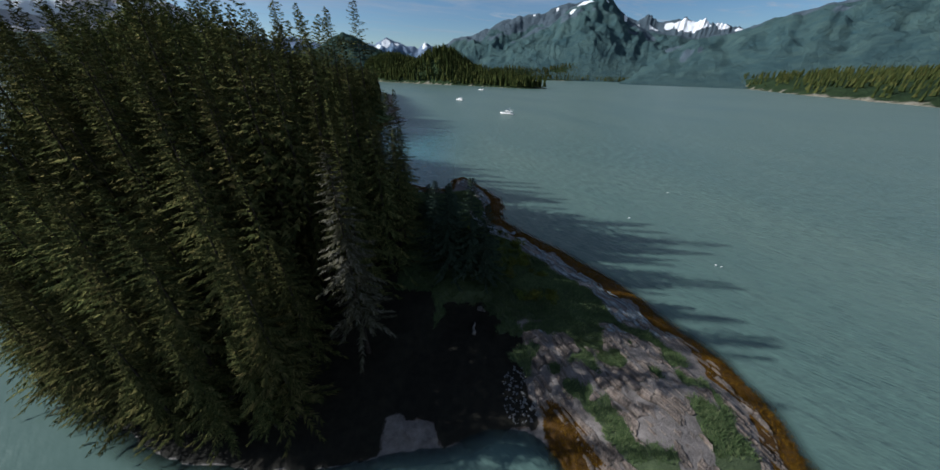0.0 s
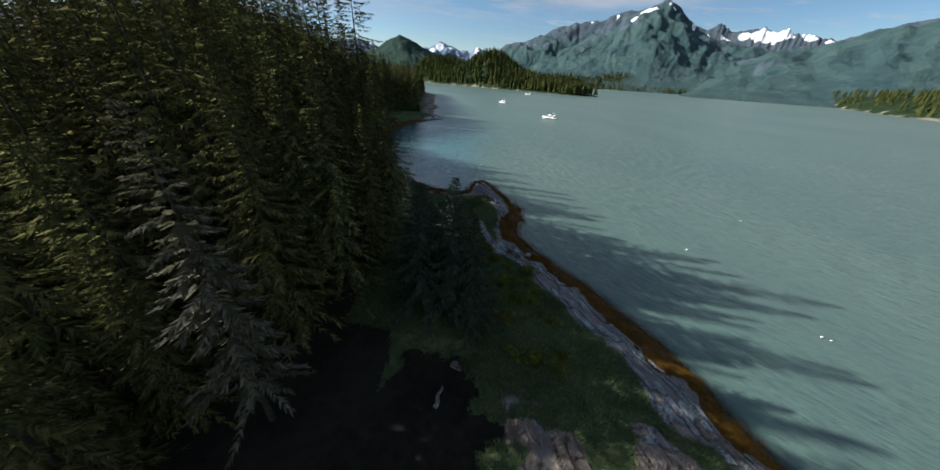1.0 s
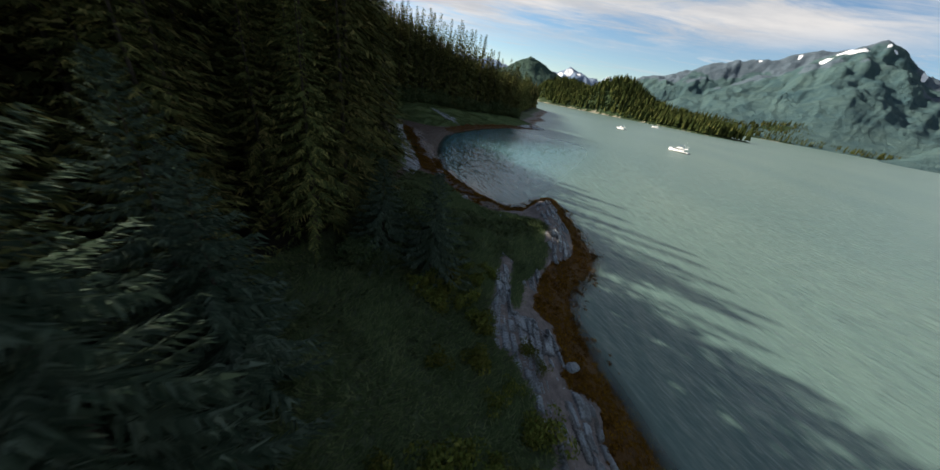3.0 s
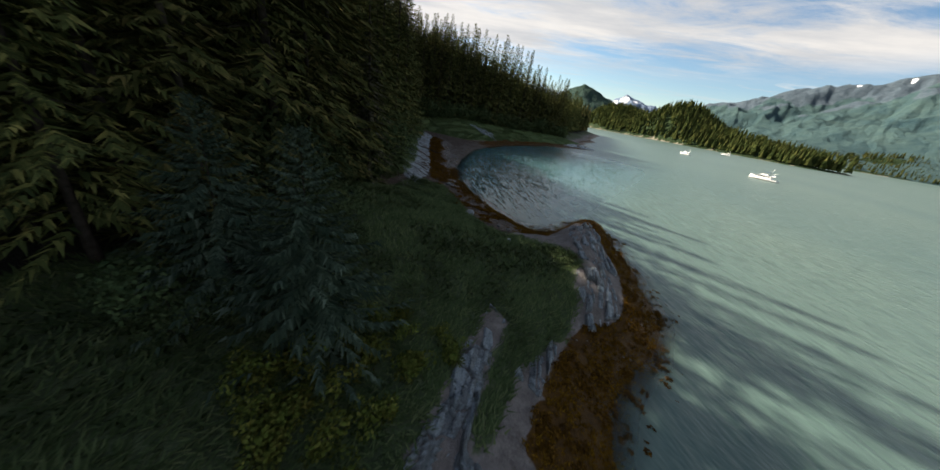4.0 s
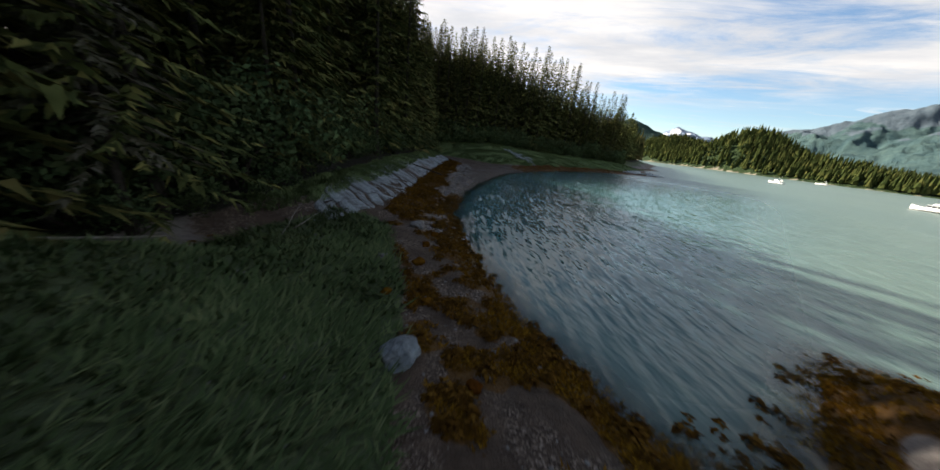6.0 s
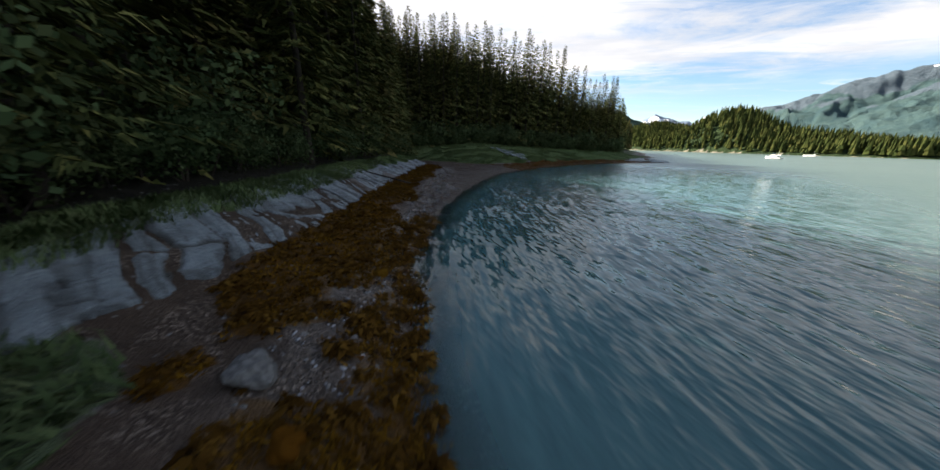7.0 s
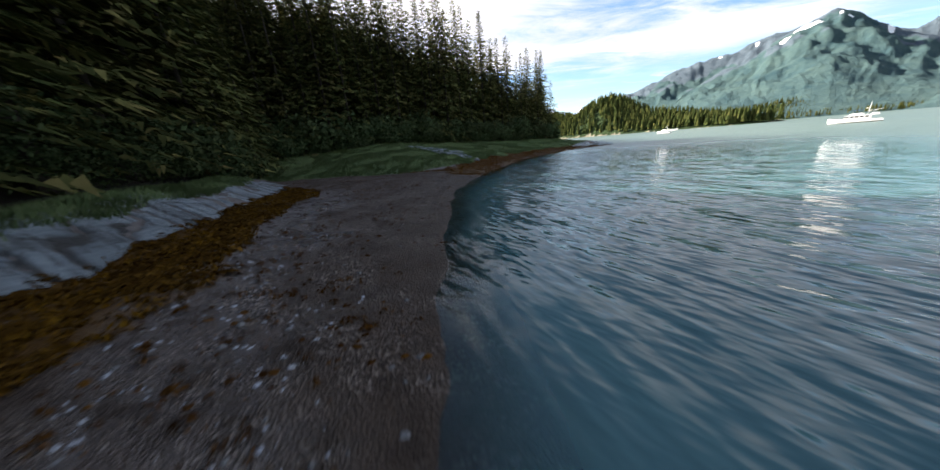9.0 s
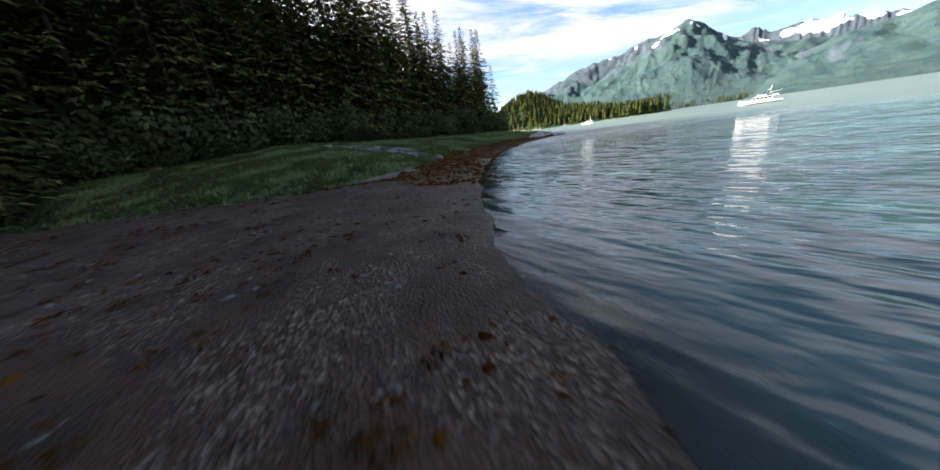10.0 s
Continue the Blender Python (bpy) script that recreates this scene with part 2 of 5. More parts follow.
def water_material():
    m, nt, b = material("glacial_water", 0.13, 0.5)
    b.inputs["IOR"].default_value = 1.34
    p = place_node(nt)
    tint = noise_node(nt, mapping_node(nt, p, (1, 0.35, 1), radians(20)), 0.012, 5, 0.6, 0.6)
    silt = ramp_node(nt, tint, ((0.3, (0.064, 0.112, 0.1)), (0.7, (0.094, 0.142, 0.118))))
    # the bay's tree shade and sky blue are put into its water colour
    link(nt, mix_node(nt, attribute_node(nt, "clear_and_shade"), silt, (0.044, 0.116, 0.124)), b.inputs["Base Color"])

    def slopes(turn, scale, long, detail):
        """Two uneven slopes in -0.5 to 0.5 of ripples that lie long across the wind."""
        n = nt.nodes.new("ShaderNodeTexNoise")
        n.inputs["Scale"].default_value, n.inputs["Detail"].default_value = scale, detail
        n.inputs["Roughness"].default_value, n.inputs["Distortion"].default_value = 0.45, 0.25
        link(nt, mapping_node(nt, p, (long, 1.0, 1), radians(turn)), n.inputs["Vector"])
        parts = nt.nodes.new("ShaderNodeSeparateColor")
        link(nt, n.outputs["Color"], parts.inputs[0])
        return [math_node(nt, "SUBTRACT", parts.outputs[k], 0.5) for k in (0, 1)]

    def total(terms):
        v = math_node(nt, "MULTIPLY", *terms[0])
        for a, k in terms[1:]:
            v = math_node(nt, "ADD", v, math_node(nt, "MULTIPLY", a, k))
        return v
    (s1, c1), (s2, c2), (s3, c3) = slopes(WAVE, 2.5, 0.11, 1.5), slopes(WAVE + 20, 4.6, 0.22, 1.5), slopes(WAVE - 16, 0.6, 0.25, 1.0)
    down = total(((s1, 1.15), (s2, 0.8), (s3, 0.35)))
    side = total(((c1, 0.55), (c2, 0.75), (c3, 0.2)))
    calm = step_node(nt, noise_node(nt, p, 0.015, 3), 0.35, 0.65)
    k = math_node(nt, "ADD", math_node(nt, "MULTIPLY", step_node(nt, attribute_node(nt, "depth"), 0.0, 0.7), 0.45), 0.55)
    k = math_node(nt, "MULTIPLY", k, math_node(nt, "SUBTRACT", 1.0, math_node(nt, "MULTIPLY", attribute_node(nt, "lee"), 0.85)))
    k = math_node(nt, "MULTIPLY", k, math_node(nt, "ADD", math_node(nt, "MULTIPLY", calm, 0.35), 0.65))
    tilt = nt.nodes.new("ShaderNodeCombineXYZ")
    wx, wy = -math.sin(radians(WAVE)), math.cos(radians(WAVE))
    link(nt, math_node(nt, "MULTIPLY", k, total(((down, wx), (side, wy)))), tilt.inputs[0])
    link(nt, math_node(nt, "MULTIPLY", k, total(((down, wy), (side, -wx)))), tilt.inputs[1])
    tilt.inputs[2].default_value = 1.0
    ripple = nt.nodes.new("ShaderNodeVectorMath")
    ripple.operation = "NORMALIZE"
    link(nt, tilt.outputs[0], ripple.inputs[0])
    link(nt, ripple.outputs[0], b.inputs["Normal"])
    # wind ruffles the open water finely; the shallow bay is smoother
    ruffle = nt.nodes.new("ShaderNodeMapRange")
    link(nt, attribute_node(nt, "clear_and_shade"), ruffle.inputs[0])
    ruffle.inputs[1].default_value, ruffle.inputs[2].default_value, ruffle.inputs[3].default_value, ruffle.inputs[4].default_value = 0.0, 0.8, 0.36, 0.06
    link(nt, math_node(nt, "MULTIPLY", ruffle.outputs[0], math_node(nt, "SUBTRACT", 1.0, math_node(nt, "MULTIPLY", attribute_node(nt, "lee"), 0.7))), b.inputs["Roughness"])
    clear_and_shade = nt.nodes.new("ShaderNodeBsdfTransparent")
    clear_and_shade.inputs[0].default_value = (0.62, 0.72, 0.7, 1)
    mixer = nt.nodes.new("ShaderNodeMixShader")
    link(nt, step_node(nt, attribute_node(nt, "depth"), -0.04, 0.3), mixer.inputs[0])
    gloss = nt.nodes.new("ShaderNodeMixShader")
    shine = nt.nodes.new("ShaderNodeBsdfGlossy")
    shine.inputs["Roughness"].default_value = 0.06
    link(nt, ripple.outputs[0], shine.inputs["Normal"])
    fresnel = nt.nodes.new("ShaderNodeFresnel")
    fresnel.inputs["IOR"].default_value = 1.33
    link(nt, ripple.outputs[0], fresnel.inputs["Normal"])
    link(nt, fresnel.outputs[0], gloss.inputs[0])
    link(nt, clear_and_shade.outputs[0], gloss.inputs[1])
    link(nt, shine.outputs[0], gloss.inputs[2])
    link(nt, gloss.outputs[0], mixer.inputs[1])
    link(nt, b.outputs[0], mixer.inputs[2])
    link(nt, mixer.outputs[0], nt.nodes["Material Output"].inputs[0])
    return m


def mountain_material(name, low, high, bare, cliff):
    """Wooded slopes; the attributes bare and snow tell where rock and old snow show."""
    m, nt, b = material(name, 0.9, 0.05)
    p = place_node(nt)
    n1, n2, n3 = noise_node(nt, p, 0.005, 6, 0.6), noise_node(nt, p, 0.022, 6, 0.7), noise_node(nt, p, 0.07, 4, 0.7)
    v = math_node(nt, "ADD", math_node(nt, "MULTIPLY", n1, 0.45), math_node(nt, "MULTIPLY", n2, 0.55))
    woods = ramp_node(nt, v, ((0.34, low), (0.52, tuple((x + y) / 2 for x, y in zip(low, high))), (0.68, high)))
    rock = ramp_node(nt, math_node(nt, "ADD", math_node(nt, "MULTIPLY", n2, 0.5), math_node(nt, "MULTIPLY", n3, 0.5)), ((0.35, bare), (0.65, cliff)))
    edge = math_node(nt, "MULTIPLY", math_node(nt, "SUBTRACT", n2, 0.5), 1.3)
    c = mix_node(nt, step_node(nt, math_node(nt, "ADD", attribute_node(nt, "bare"), edge), 0.4, 0.62), woods, rock)
    fine = math_node(nt, "MULTIPLY", math_node(nt, "SUBTRACT", noise_node(nt, p, 0.03, 4, 0.6), 0.5), 0.9)
    c = mix_node(nt, step_node(nt, math_node(nt, "ADD", attribute_node(nt, "snow"), fine), 0.46, 0.54), c, (0.78, 0.8, 0.83))
    link(nt, c, b.inputs["Base Color"])
    bump_node(nt, b, math_node(nt, "ADD", n2, math_node(nt, "MULTIPLY", n3, 0.5)), 0.9, 20)
    return m


GROUND, WATER = ground_material(), water_material()
# distance haze is put into the next three base colours: bluer and paler
MASSIF = mountain_material("hazed_forest_mountain", (0.026, 0.056, 0.066), (0.066, 0.104, 0.094), (0.05, 0.074, 0.094), (0.085, 0.108, 0.128))
SNOWY = mountain_material("hazed_snowy_mountain", (0.07, 0.12, 0.19), (0.11, 0.165, 0.24), (0.13, 0.18, 0.26), (0.18, 0.23, 0.3))
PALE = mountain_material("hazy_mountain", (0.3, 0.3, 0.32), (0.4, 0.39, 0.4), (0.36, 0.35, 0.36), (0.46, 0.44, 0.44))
WOODLAND = mountain_material("wooded_shore", (0.014, 0.026, 0.012), (0.035, 0.055, 0.022), (0.16, 0.15, 0.1), (0.3, 0.27, 0.22))
HILL = mountain_material("wooded_hill", (0.014, 0.034, 0.03), (0.042, 0.072, 0.05), (0.03, 0.05, 0.04), (0.05, 0.07, 0.06))

# ---- plan: outlines of land, in metres ----
EAST_SHORE = [(18, 30), (32, 29), (42, 34), (45, 42), (46, 50), (45, 56), (43, 61), (40, 69), (37, 78), (30, 88), (22, 99), (15, 107), (12.5, 112),
              (11.5, 119), (13, 124), (13.5, 130), (11, 138), (5, 148), (2, 155.5), (-3, 159.5), (-5.2, 155), (-5.5, 147.5), (-7.5, 143), (-14, 143.8),
              (-24.5, 147.8), (-36, 155), (-45, 165), (-52, 173), (-62, 191), (-70, 206), (-75, 220), (-78, 240), (-79, 262), (-76, 290), (-70, 315),
              (-62, 332), (-55, 346), (-59, 354), (-76, 376), (-86, 425)]
WEST_SHORE = [(-80, 448), (-100, 480), (-107, 512), (-125, 600), (-150, 727), (-220, 780), (-360, 760), (-360, 420), (-280, 270), (-200, 180), (-140, 111),
              (-96, 75), (-66.5, 54), (-48.5, 45.5), (-37, 42), (-22, 41), (-5, 43), (2, 45.5), (8, 45), (11.5, 42), (13, 37)]
FOREST_EDGE = [(-39, 43.5), (-24, 43.5), (-15, 49), (-13, 62), (-13, 78), (-14, 94), (-18, 107), (-25, 116), (-35, 128), (-45, 143), (-54, 153), (-72, 168), (-108, 210),
               (-150, 238), (-137, 260), (-120, 290), (-101, 328), (-83, 352), (-94, 382), (-112, 450), (-135, 560), (-165, 700), (-220, 760), (-340, 740),
               (-340, 425), (-265, 278), (-190, 190), (-139, 112), (-96.5, 75.5), (-67, 54.5), (-49, 45.5)]
MEADOW = [(5, 110), (7, 118), (5, 128), (1, 135), (-6, 134), (-14, 134), (-20, 138.5), (-25.5, 142), (-30, 143.5), (-37.5, 147.5), (-42, 142), (-30, 122), (-15, 107), (-8, 92), (-6, 72), (4, 70), (14, 62),
          (24, 56), (34, 46), (36, 52), (31, 66), (22, 80), (12, 94)]
NORTH_GRASS = [(-130, 219), (-101, 224), (-90, 226), (-84, 234), (-86, 262), (-82, 292), (-74, 318), (-66, 334), (-86, 352), (-104, 326), (-122, 288), (-139, 259), (-158, 238)]
SAND = [(-44, 166), (-47, 165), (-55, 172.5), (-73, 191), (-98, 209), (-130, 219), (-101, 224), (-90, 226), (-80, 231), (-72, 224), (-60, 194), (-48, 173)]
HOLLOW = [(-11, 44), (-12, 52), (-8, 62), (-4, 68), (5, 68), (9, 60), (9, 52), (8, 44)]
BEHIND = [(-36, 140), (-40, 147.5), (-44, 152.5), (-48.5, 157.2), (-55, 163), (-62, 170), (-75, 183), (-86, 194), (-100, 211), (-132, 222), (-160, 232), (-200, 200), (-60, 110), (-36, 120)]
BAY_LEDGE = [(-37, 139), (-40, 147.5), (-44, 152.5), (-48.5, 157.2), (-55, 163), (-62, 170), (-75, 183), (-86, 194), (-100, 211), (-106, 208), (-92, 189), (-70, 165.5), (-55, 151.5), (-44, 143)]


def smooth_ring(points, rounds=2):
    for _ in range(rounds):
        points = [(a * (1 - t) + c * t, b * (1 - t) + d * t) for (a, b), (c, d) in zip(points, points[1:] + points[:1]) for t in (0.25, 0.75)]
    return np.array(points)


def inside_distance(ring, x, y):
    """Metres to the ring, positive inside."""
    x, y = np.asarray(x, float), np.asarray(y, float)
    best, odd = np.full(x.shape, 1e18), np.zeros(x.shape, bool)
    for (ax, ay), (bx, by) in zip(ring, np.roll(ring, -1, 0)):
        dx, dy = bx - ax, by - ay
        t = np.clip(((x - ax) * dx + (y - ay) * dy) / (dx * dx + dy * dy + 1e-12), 0, 1)
        best = np.minimum(best, (x - ax - t * dx) ** 2 + (y - ay - t * dy) ** 2)
        if ay != by:
            odd ^= ((ay > y) != (by > y)) & (x < dx * (y - ay) / (by - ay) + ax)
    return np.where(odd, 1, -1) * np.sqrt(best)


LATTICES = {}


def lattices(seed, octaves):
    """Random tables and turns for waves_2d, made once."""
    if (seed, octaves) not in LATTICES:
        rng = np.random.default_rng(seed)
        LATTICES[seed, octaves] = [(rng.uniform(0, 6.28), rng.uniform(-1, 1, (256, 256))) for _ in range(octaves)]
    return LATTICES[seed, octaves]


def waves_2d(x, y, size, seed, octaves=4):
    """Smooth random relief of about -1 to 1, from turned lattices."""
    total, weight = 0, 1.0
    for a, table in lattices(seed, octaves):
        u, v = (x * math.cos(a) - y * math.sin(a)) / size + 500, (x * math.sin(a) + y * math.cos(a)) / size + 500
        i, j = np.floor(u).astype(int), np.floor(v).astype(int)
        fu, fv = u - i, v - j
        fu, fv = fu * fu * (3 - 2 * fu), fv * fv * (3 - 2 * fv)
        i, j, i2, j2 = i % 256, j % 256, (i + 1) % 256, (j + 1) % 256
        total = total + weight * ((table[i, j] * (1 - fu) + table[i2, j] * fu) * (1 - fv) + (table[i, j2] * (1 - fu) + table[i2, j2] * fu) * fv)
        weight, size = weight * 0.5, size / 2.1
    return total


LAND_RING, FOREST_RING = smooth_ring(EAST_SHORE + WEST_SHORE), smooth_ring(FOREST_EDGE)
MEADOW_RING, NORTH_RING, SAND_RING = smooth_ring(MEADOW, 1), smooth_ring(NORTH_GRASS, 1), smooth_ring(SAND, 1)
HOLLOW_RING, LEDGE_RING, BEHIND_RING = smooth_ring(HOLLOW, 1), smooth_ring(BAY_LEDGE, 1), smooth_ring(BEHIND, 1)


def soft(v, lo, hi):
    t = np.clip((v - lo) / (hi - lo), 0, 1)
    return t * t * (3 - 2 * t)


def rock_mask(x, y, d):
    """Where bare slate shows: the tidal ledge, the sunny point and the outcrop."""
    edge = 0.9 * waves_2d(x, y, 4, 71, 3)
    east = soft(d, 3.9, 4.9) * soft(-d - edge, -12, -10.6) * soft(x, 4, 6) * soft(y, 60, 64) * soft(107 - y, 0, 3)
    patch = waves_2d(x, y, 6, 77, 3)
    tip = soft(d, 1.8, 3) * soft(x, 8, 11) * soft(64 - y, 0, 3) * np.maximum(soft(-d - edge, -8.5, -7), soft(patch, 0.12, 0.3))
    knob = soft(d - edge, 2.8, 3.8) * soft(3.5 - np.abs(x - 3.0 + 0.42 * (y - 138)) + edge, 0, 0.8) * soft(y, 121, 124) * soft(150.5 - y, 0, 2)
    bits = np.maximum(soft(1.4 - np.abs(x - 0.6 - 0.33 * (116.5 - y)) + 0.5 * edge, 0, 0.6) * soft(y, 100, 103) * soft(117 - y, 0, 1.5), soft(1.2 - np.abs(x - 6.2) + edge, 0, 0.6) * soft(y, 111, 113) * soft(119 - y, 0, 1.5))
    return np.maximum.reduce([east, tip, knob, bits])


def terrain(x, y):
    """Height of the ground, and the weights of what covers it."""
    x, y = np.asarray(x, float), np.asarray(y, float)
    rough = waves_2d(x, y, 5, 3, 4)
    d = inside_distance(LAND_RING, x, y) + 0.55 * rough
    inland = np.maximum(d, 0)
    bank = np.interp(inland, (0, 1.5, 5.2, 8.5, 12.5, 17, 40, 70, 120), (0, 0.45, 1.15, 2.0, 2.8, 3.4, 8.5, 17, 28))
    sand_d = inside_distance(SAND_RING, x, y)
    beach = np.interp(inland, (0, 4, 12, 25, 40), (0, 0.3, 0.75, 1.1, 1.5))
    flat = soft(sand_d, -7, 1)
    grass_n = inside_distance(NORTH_RING, x, y)
    lawn = np.minimum(np.interp(-sand_d, (-8, 0, 3, 20, 45, 90, 130), (0.9, 1.0, 1.5, 4.4, 7.8, 15, 22)), np.interp(inland, (0, 3, 8, 25, 50, 90, 130), (0, 0.5, 1.4, 4.6, 7.8, 15, 24)))
    h = bank * (1 - flat) + beach * flat
    g = soft(grass_n, -8, 2)
    h = h * (1 - g) + lawn * g
    behind = inside_distance(BEHIND_RING, x, y)
    back = soft(behind, -7, -1)
    h = h * (1 - back) + np.interp(behind, (-7, -2, 0, 3, 7, 13, 20, 40, 80), (0.55, 0.85, 1.25, 2.1, 3.1, 3.9, 5, 10, 22)) * back * soft(d, 0, 3) + h * back * (1 - soft(d, 0, 3))
    wood = inside_distance(FOREST_RING, x, y)
    # hills added under the wood to block the low sun and fill the treeline
    for cx, cy, top, wx, wy in ((-195, 240, 28, 50, 60), (-168, 252, 14, 30, 40), (-125, 172, 14, 40, 45), (-75, 125, 14, 36, 45)):
        h = h + top * np.exp(-((x - cx) / wx) ** 2 - ((y - cy) / wy) ** 2) * soft(wood, 5, 35)
    cove = soft(inside_distance(HOLLOW_RING, x, y) + 2.2 * waves_2d(x, y, 4, 13, 3), -3, 3)
    h = h * (1 - cove) + np.minimum(h, 0.35 + 0.045 * np.maximum(y - 46, 0)) * cove
    knob = np.exp(-(((x - 1.5 + 0.45 * (y - 140)) / 4.5) ** 2 + ((y - 142) / 13) ** 2))
    h = h + (1.8 + 0.5 * waves_2d(x, y, 3.2, 91, 3)) * knob * soft(d, 0, 3)
    h = h + 1.5 * np.exp(-((x - 0.5) / 3.6) ** 2 - ((y - 152) / 4) ** 2) * soft(d, 0, 2.5)
    south = soft(146 - y, 0, 6) * soft(y - 128, 0, 8) * soft(-x - 6, 0, 5)
    h = h - 0.45 * np.minimum(h, 2) * south
    ledge_d = inside_distance(LEDGE_RING, x, y)
    stony = 1 - np.maximum(soft(sand_d, -2, 2), soft(np.maximum(inside_distance(MEADOW_RING, x, y), grass_n), -1, 2))
    h = h + (0.22 * rough * stony + 0.05 * waves_2d(x, y, 1.1, 8, 3)) * soft(d, 0.2, 2)
    deep = np.maximum(-d, 0)
    h = np.where(d > 0, h, -0.085 * deep - 0.0016 * deep ** 2).clip(-9, None)
    masks = {}
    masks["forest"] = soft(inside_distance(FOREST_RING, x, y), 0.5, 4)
    meadow_d = inside_distance(MEADOW_RING, x, y)
    masks["grass"] = np.maximum.reduce([soft(meadow_d, -1.2, 1.2), soft(grass_n, -1, 1), soft(h, 2.2, 2.7) * soft(-ledge_d, -0.5, 1.0) * soft(y, 60, 66), soft(h, 1.3, 1.8) * soft(62 - y, 0, 4) * soft(x, -20, -12)])
    masks["sand"] = np.maximum(soft(sand_d, -1.5, 1), np.maximum(cove, 0.85 * south))
    tide = soft(h, -0.6, -0.2) * soft(-h, -1.25, -0.95)
    masks["weed"] = tide * (1 - soft(sand_d, -1.2, 0.6)) * (1 - 0.85 * cove) * (1 - 0.38 * south)
    bay = soft(y, 147, 152) * soft(-x, 33, 37) * (1 - soft(y, 222, 228))
    band = soft(behind + 1.2 * rough, -5.5, -4.3) * soft(-behind - 0.6 * rough, -0.7, 0.1) * (1 - soft(y, 205, 212))
    strip = soft(d, -0.6, 0.2) * soft(-d + rough, -2.6, -1.4) * (1 - soft(y, 162, 172))
    masks["weed"] = masks["weed"] * (1 - bay) + np.maximum(band, strip) * bay
    masks["sand"] = np.maximum(masks["sand"], bay * soft(-behind, 0.2, 1.2))
    rim = soft(cove, 0.03, 0.2) * (1 - soft(cove, 0.5, 0.8)) * soft(y, 50, 55)
    masks["grass"] = np.maximum(masks["grass"], rim)
    # the dark shade colour runs out to the west shore below the boughs
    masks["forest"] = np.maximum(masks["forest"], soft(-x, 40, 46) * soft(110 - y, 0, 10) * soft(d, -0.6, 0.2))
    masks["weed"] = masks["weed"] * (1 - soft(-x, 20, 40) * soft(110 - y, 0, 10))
    # the hollow's deep shade is painted with the same near-black floor
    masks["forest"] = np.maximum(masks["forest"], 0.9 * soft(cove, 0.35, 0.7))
    masks["grass"] = np.maximum(masks["grass"], soft(64 - y, 0, 3) * soft(x, 8, 11) * soft(d, 4, 6)) * (1 - rock_mask(x, y, d))
    masks["grass"] = np.maximum(masks["grass"], soft(behind, 5.5, 7.5) * (1 - soft(behind, 13, 15)) * soft(y, 136, 142))
    masks["grass"] = masks["grass"] * (1 - soft(cove, 0.45, 0.75))
    masks["weed"] = masks["weed"] * (1 - soft(meadow_d, -1.2, 0.4))
    masks["weed"] = np.maximum(masks["weed"], soft(5.5 - np.hypot((x - 0.5) / 1.1, y - 153) + rough, 0, 1.5) * soft(d, -0.4, 0.4))
    flank = soft(4.0 - d + 0.7 * rough, 0, 0.9) * soft(d, -0.4, 0.3) * soft(y, 112, 118) * (1 - soft(y, 156, 160)) * soft(x, -3, 0)
    masks["weed"] = np.maximum(masks["weed"], flank)
    golden = soft(y, 225, 229) * (1 - soft(y, 330, 345)) * soft(d, -0.6, 0.4) * soft(8.5 - d + 2 * rough, 0, 2) * soft(x, -95, -91)
    masks["weed"] = np.maximum(masks["weed"], golden)
    masks["grass"] = masks["grass"] * (1 - golden)
    # shade colour again, west of the hollow and on the south-west shore
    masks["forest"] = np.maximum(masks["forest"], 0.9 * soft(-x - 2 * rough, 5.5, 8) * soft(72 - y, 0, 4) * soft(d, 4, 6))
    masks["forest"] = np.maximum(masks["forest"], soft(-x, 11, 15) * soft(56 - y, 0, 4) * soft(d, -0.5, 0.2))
    masks["weed"] = masks["weed"] * (1 - soft(58 - y, 0, 6) * soft(12 - x, 0, 4))
    masks["sand"] = np.maximum(masks["sand"], soft(-x, 10, 16) * soft(y, 132, 138) * (1 - soft(y, 163, 170)) * soft(-meadow_d, -0.6, 0.6))
    # on the stony beaches the weed grows in clumps, thickest at the water's edge
    strewn = soft(y, 131, 136) * soft(-x, 7, 12) * (1 - soft(y, 157, 168)) * (1 - band * bay)
    tufts = soft(waves_2d(x, y, 1.9, 95, 3) + 0.95 - 0.2 * np.maximum(d, 0), -0.05, 0.3) * soft(d, -1.2, -0.2)
    masks["weed"] = masks["weed"] * (1 - strewn) + tufts * strewn * (1 - soft(meadow_d, -1.0, 0.3)) * (1 - soft(behind, -1, 0.4))
    masks["sand"] = np.maximum(masks["sand"], strewn * soft(-meadow_d, -0.6, 0.6))
    masks["sheen"] = soft(-behind + 0.8 * rough, 4.2, 5.5) * (1 - soft(-behind + 1.5 * rough, 8, 11)) * soft(y, 146, 152) * (1 - soft(y, 200, 212))
    crown = soft(6.5 - np.hypot((x - 0.5) / 1.1, y - 153) + rough, 0, 1.5)
    masks["grass"] = masks["grass"] * (1 - np.maximum(crown, soft(y, 132, 137) * soft(x, -4.5, -2)))
    masks["lawn"] = soft(grass_n, -1.5, 1)
    masks["wet"] = soft(-h, -1.2, -0.1) * (1 - masks["forest"])
    masks["depth"] = np.maximum(-h, 0)
    return h, masks


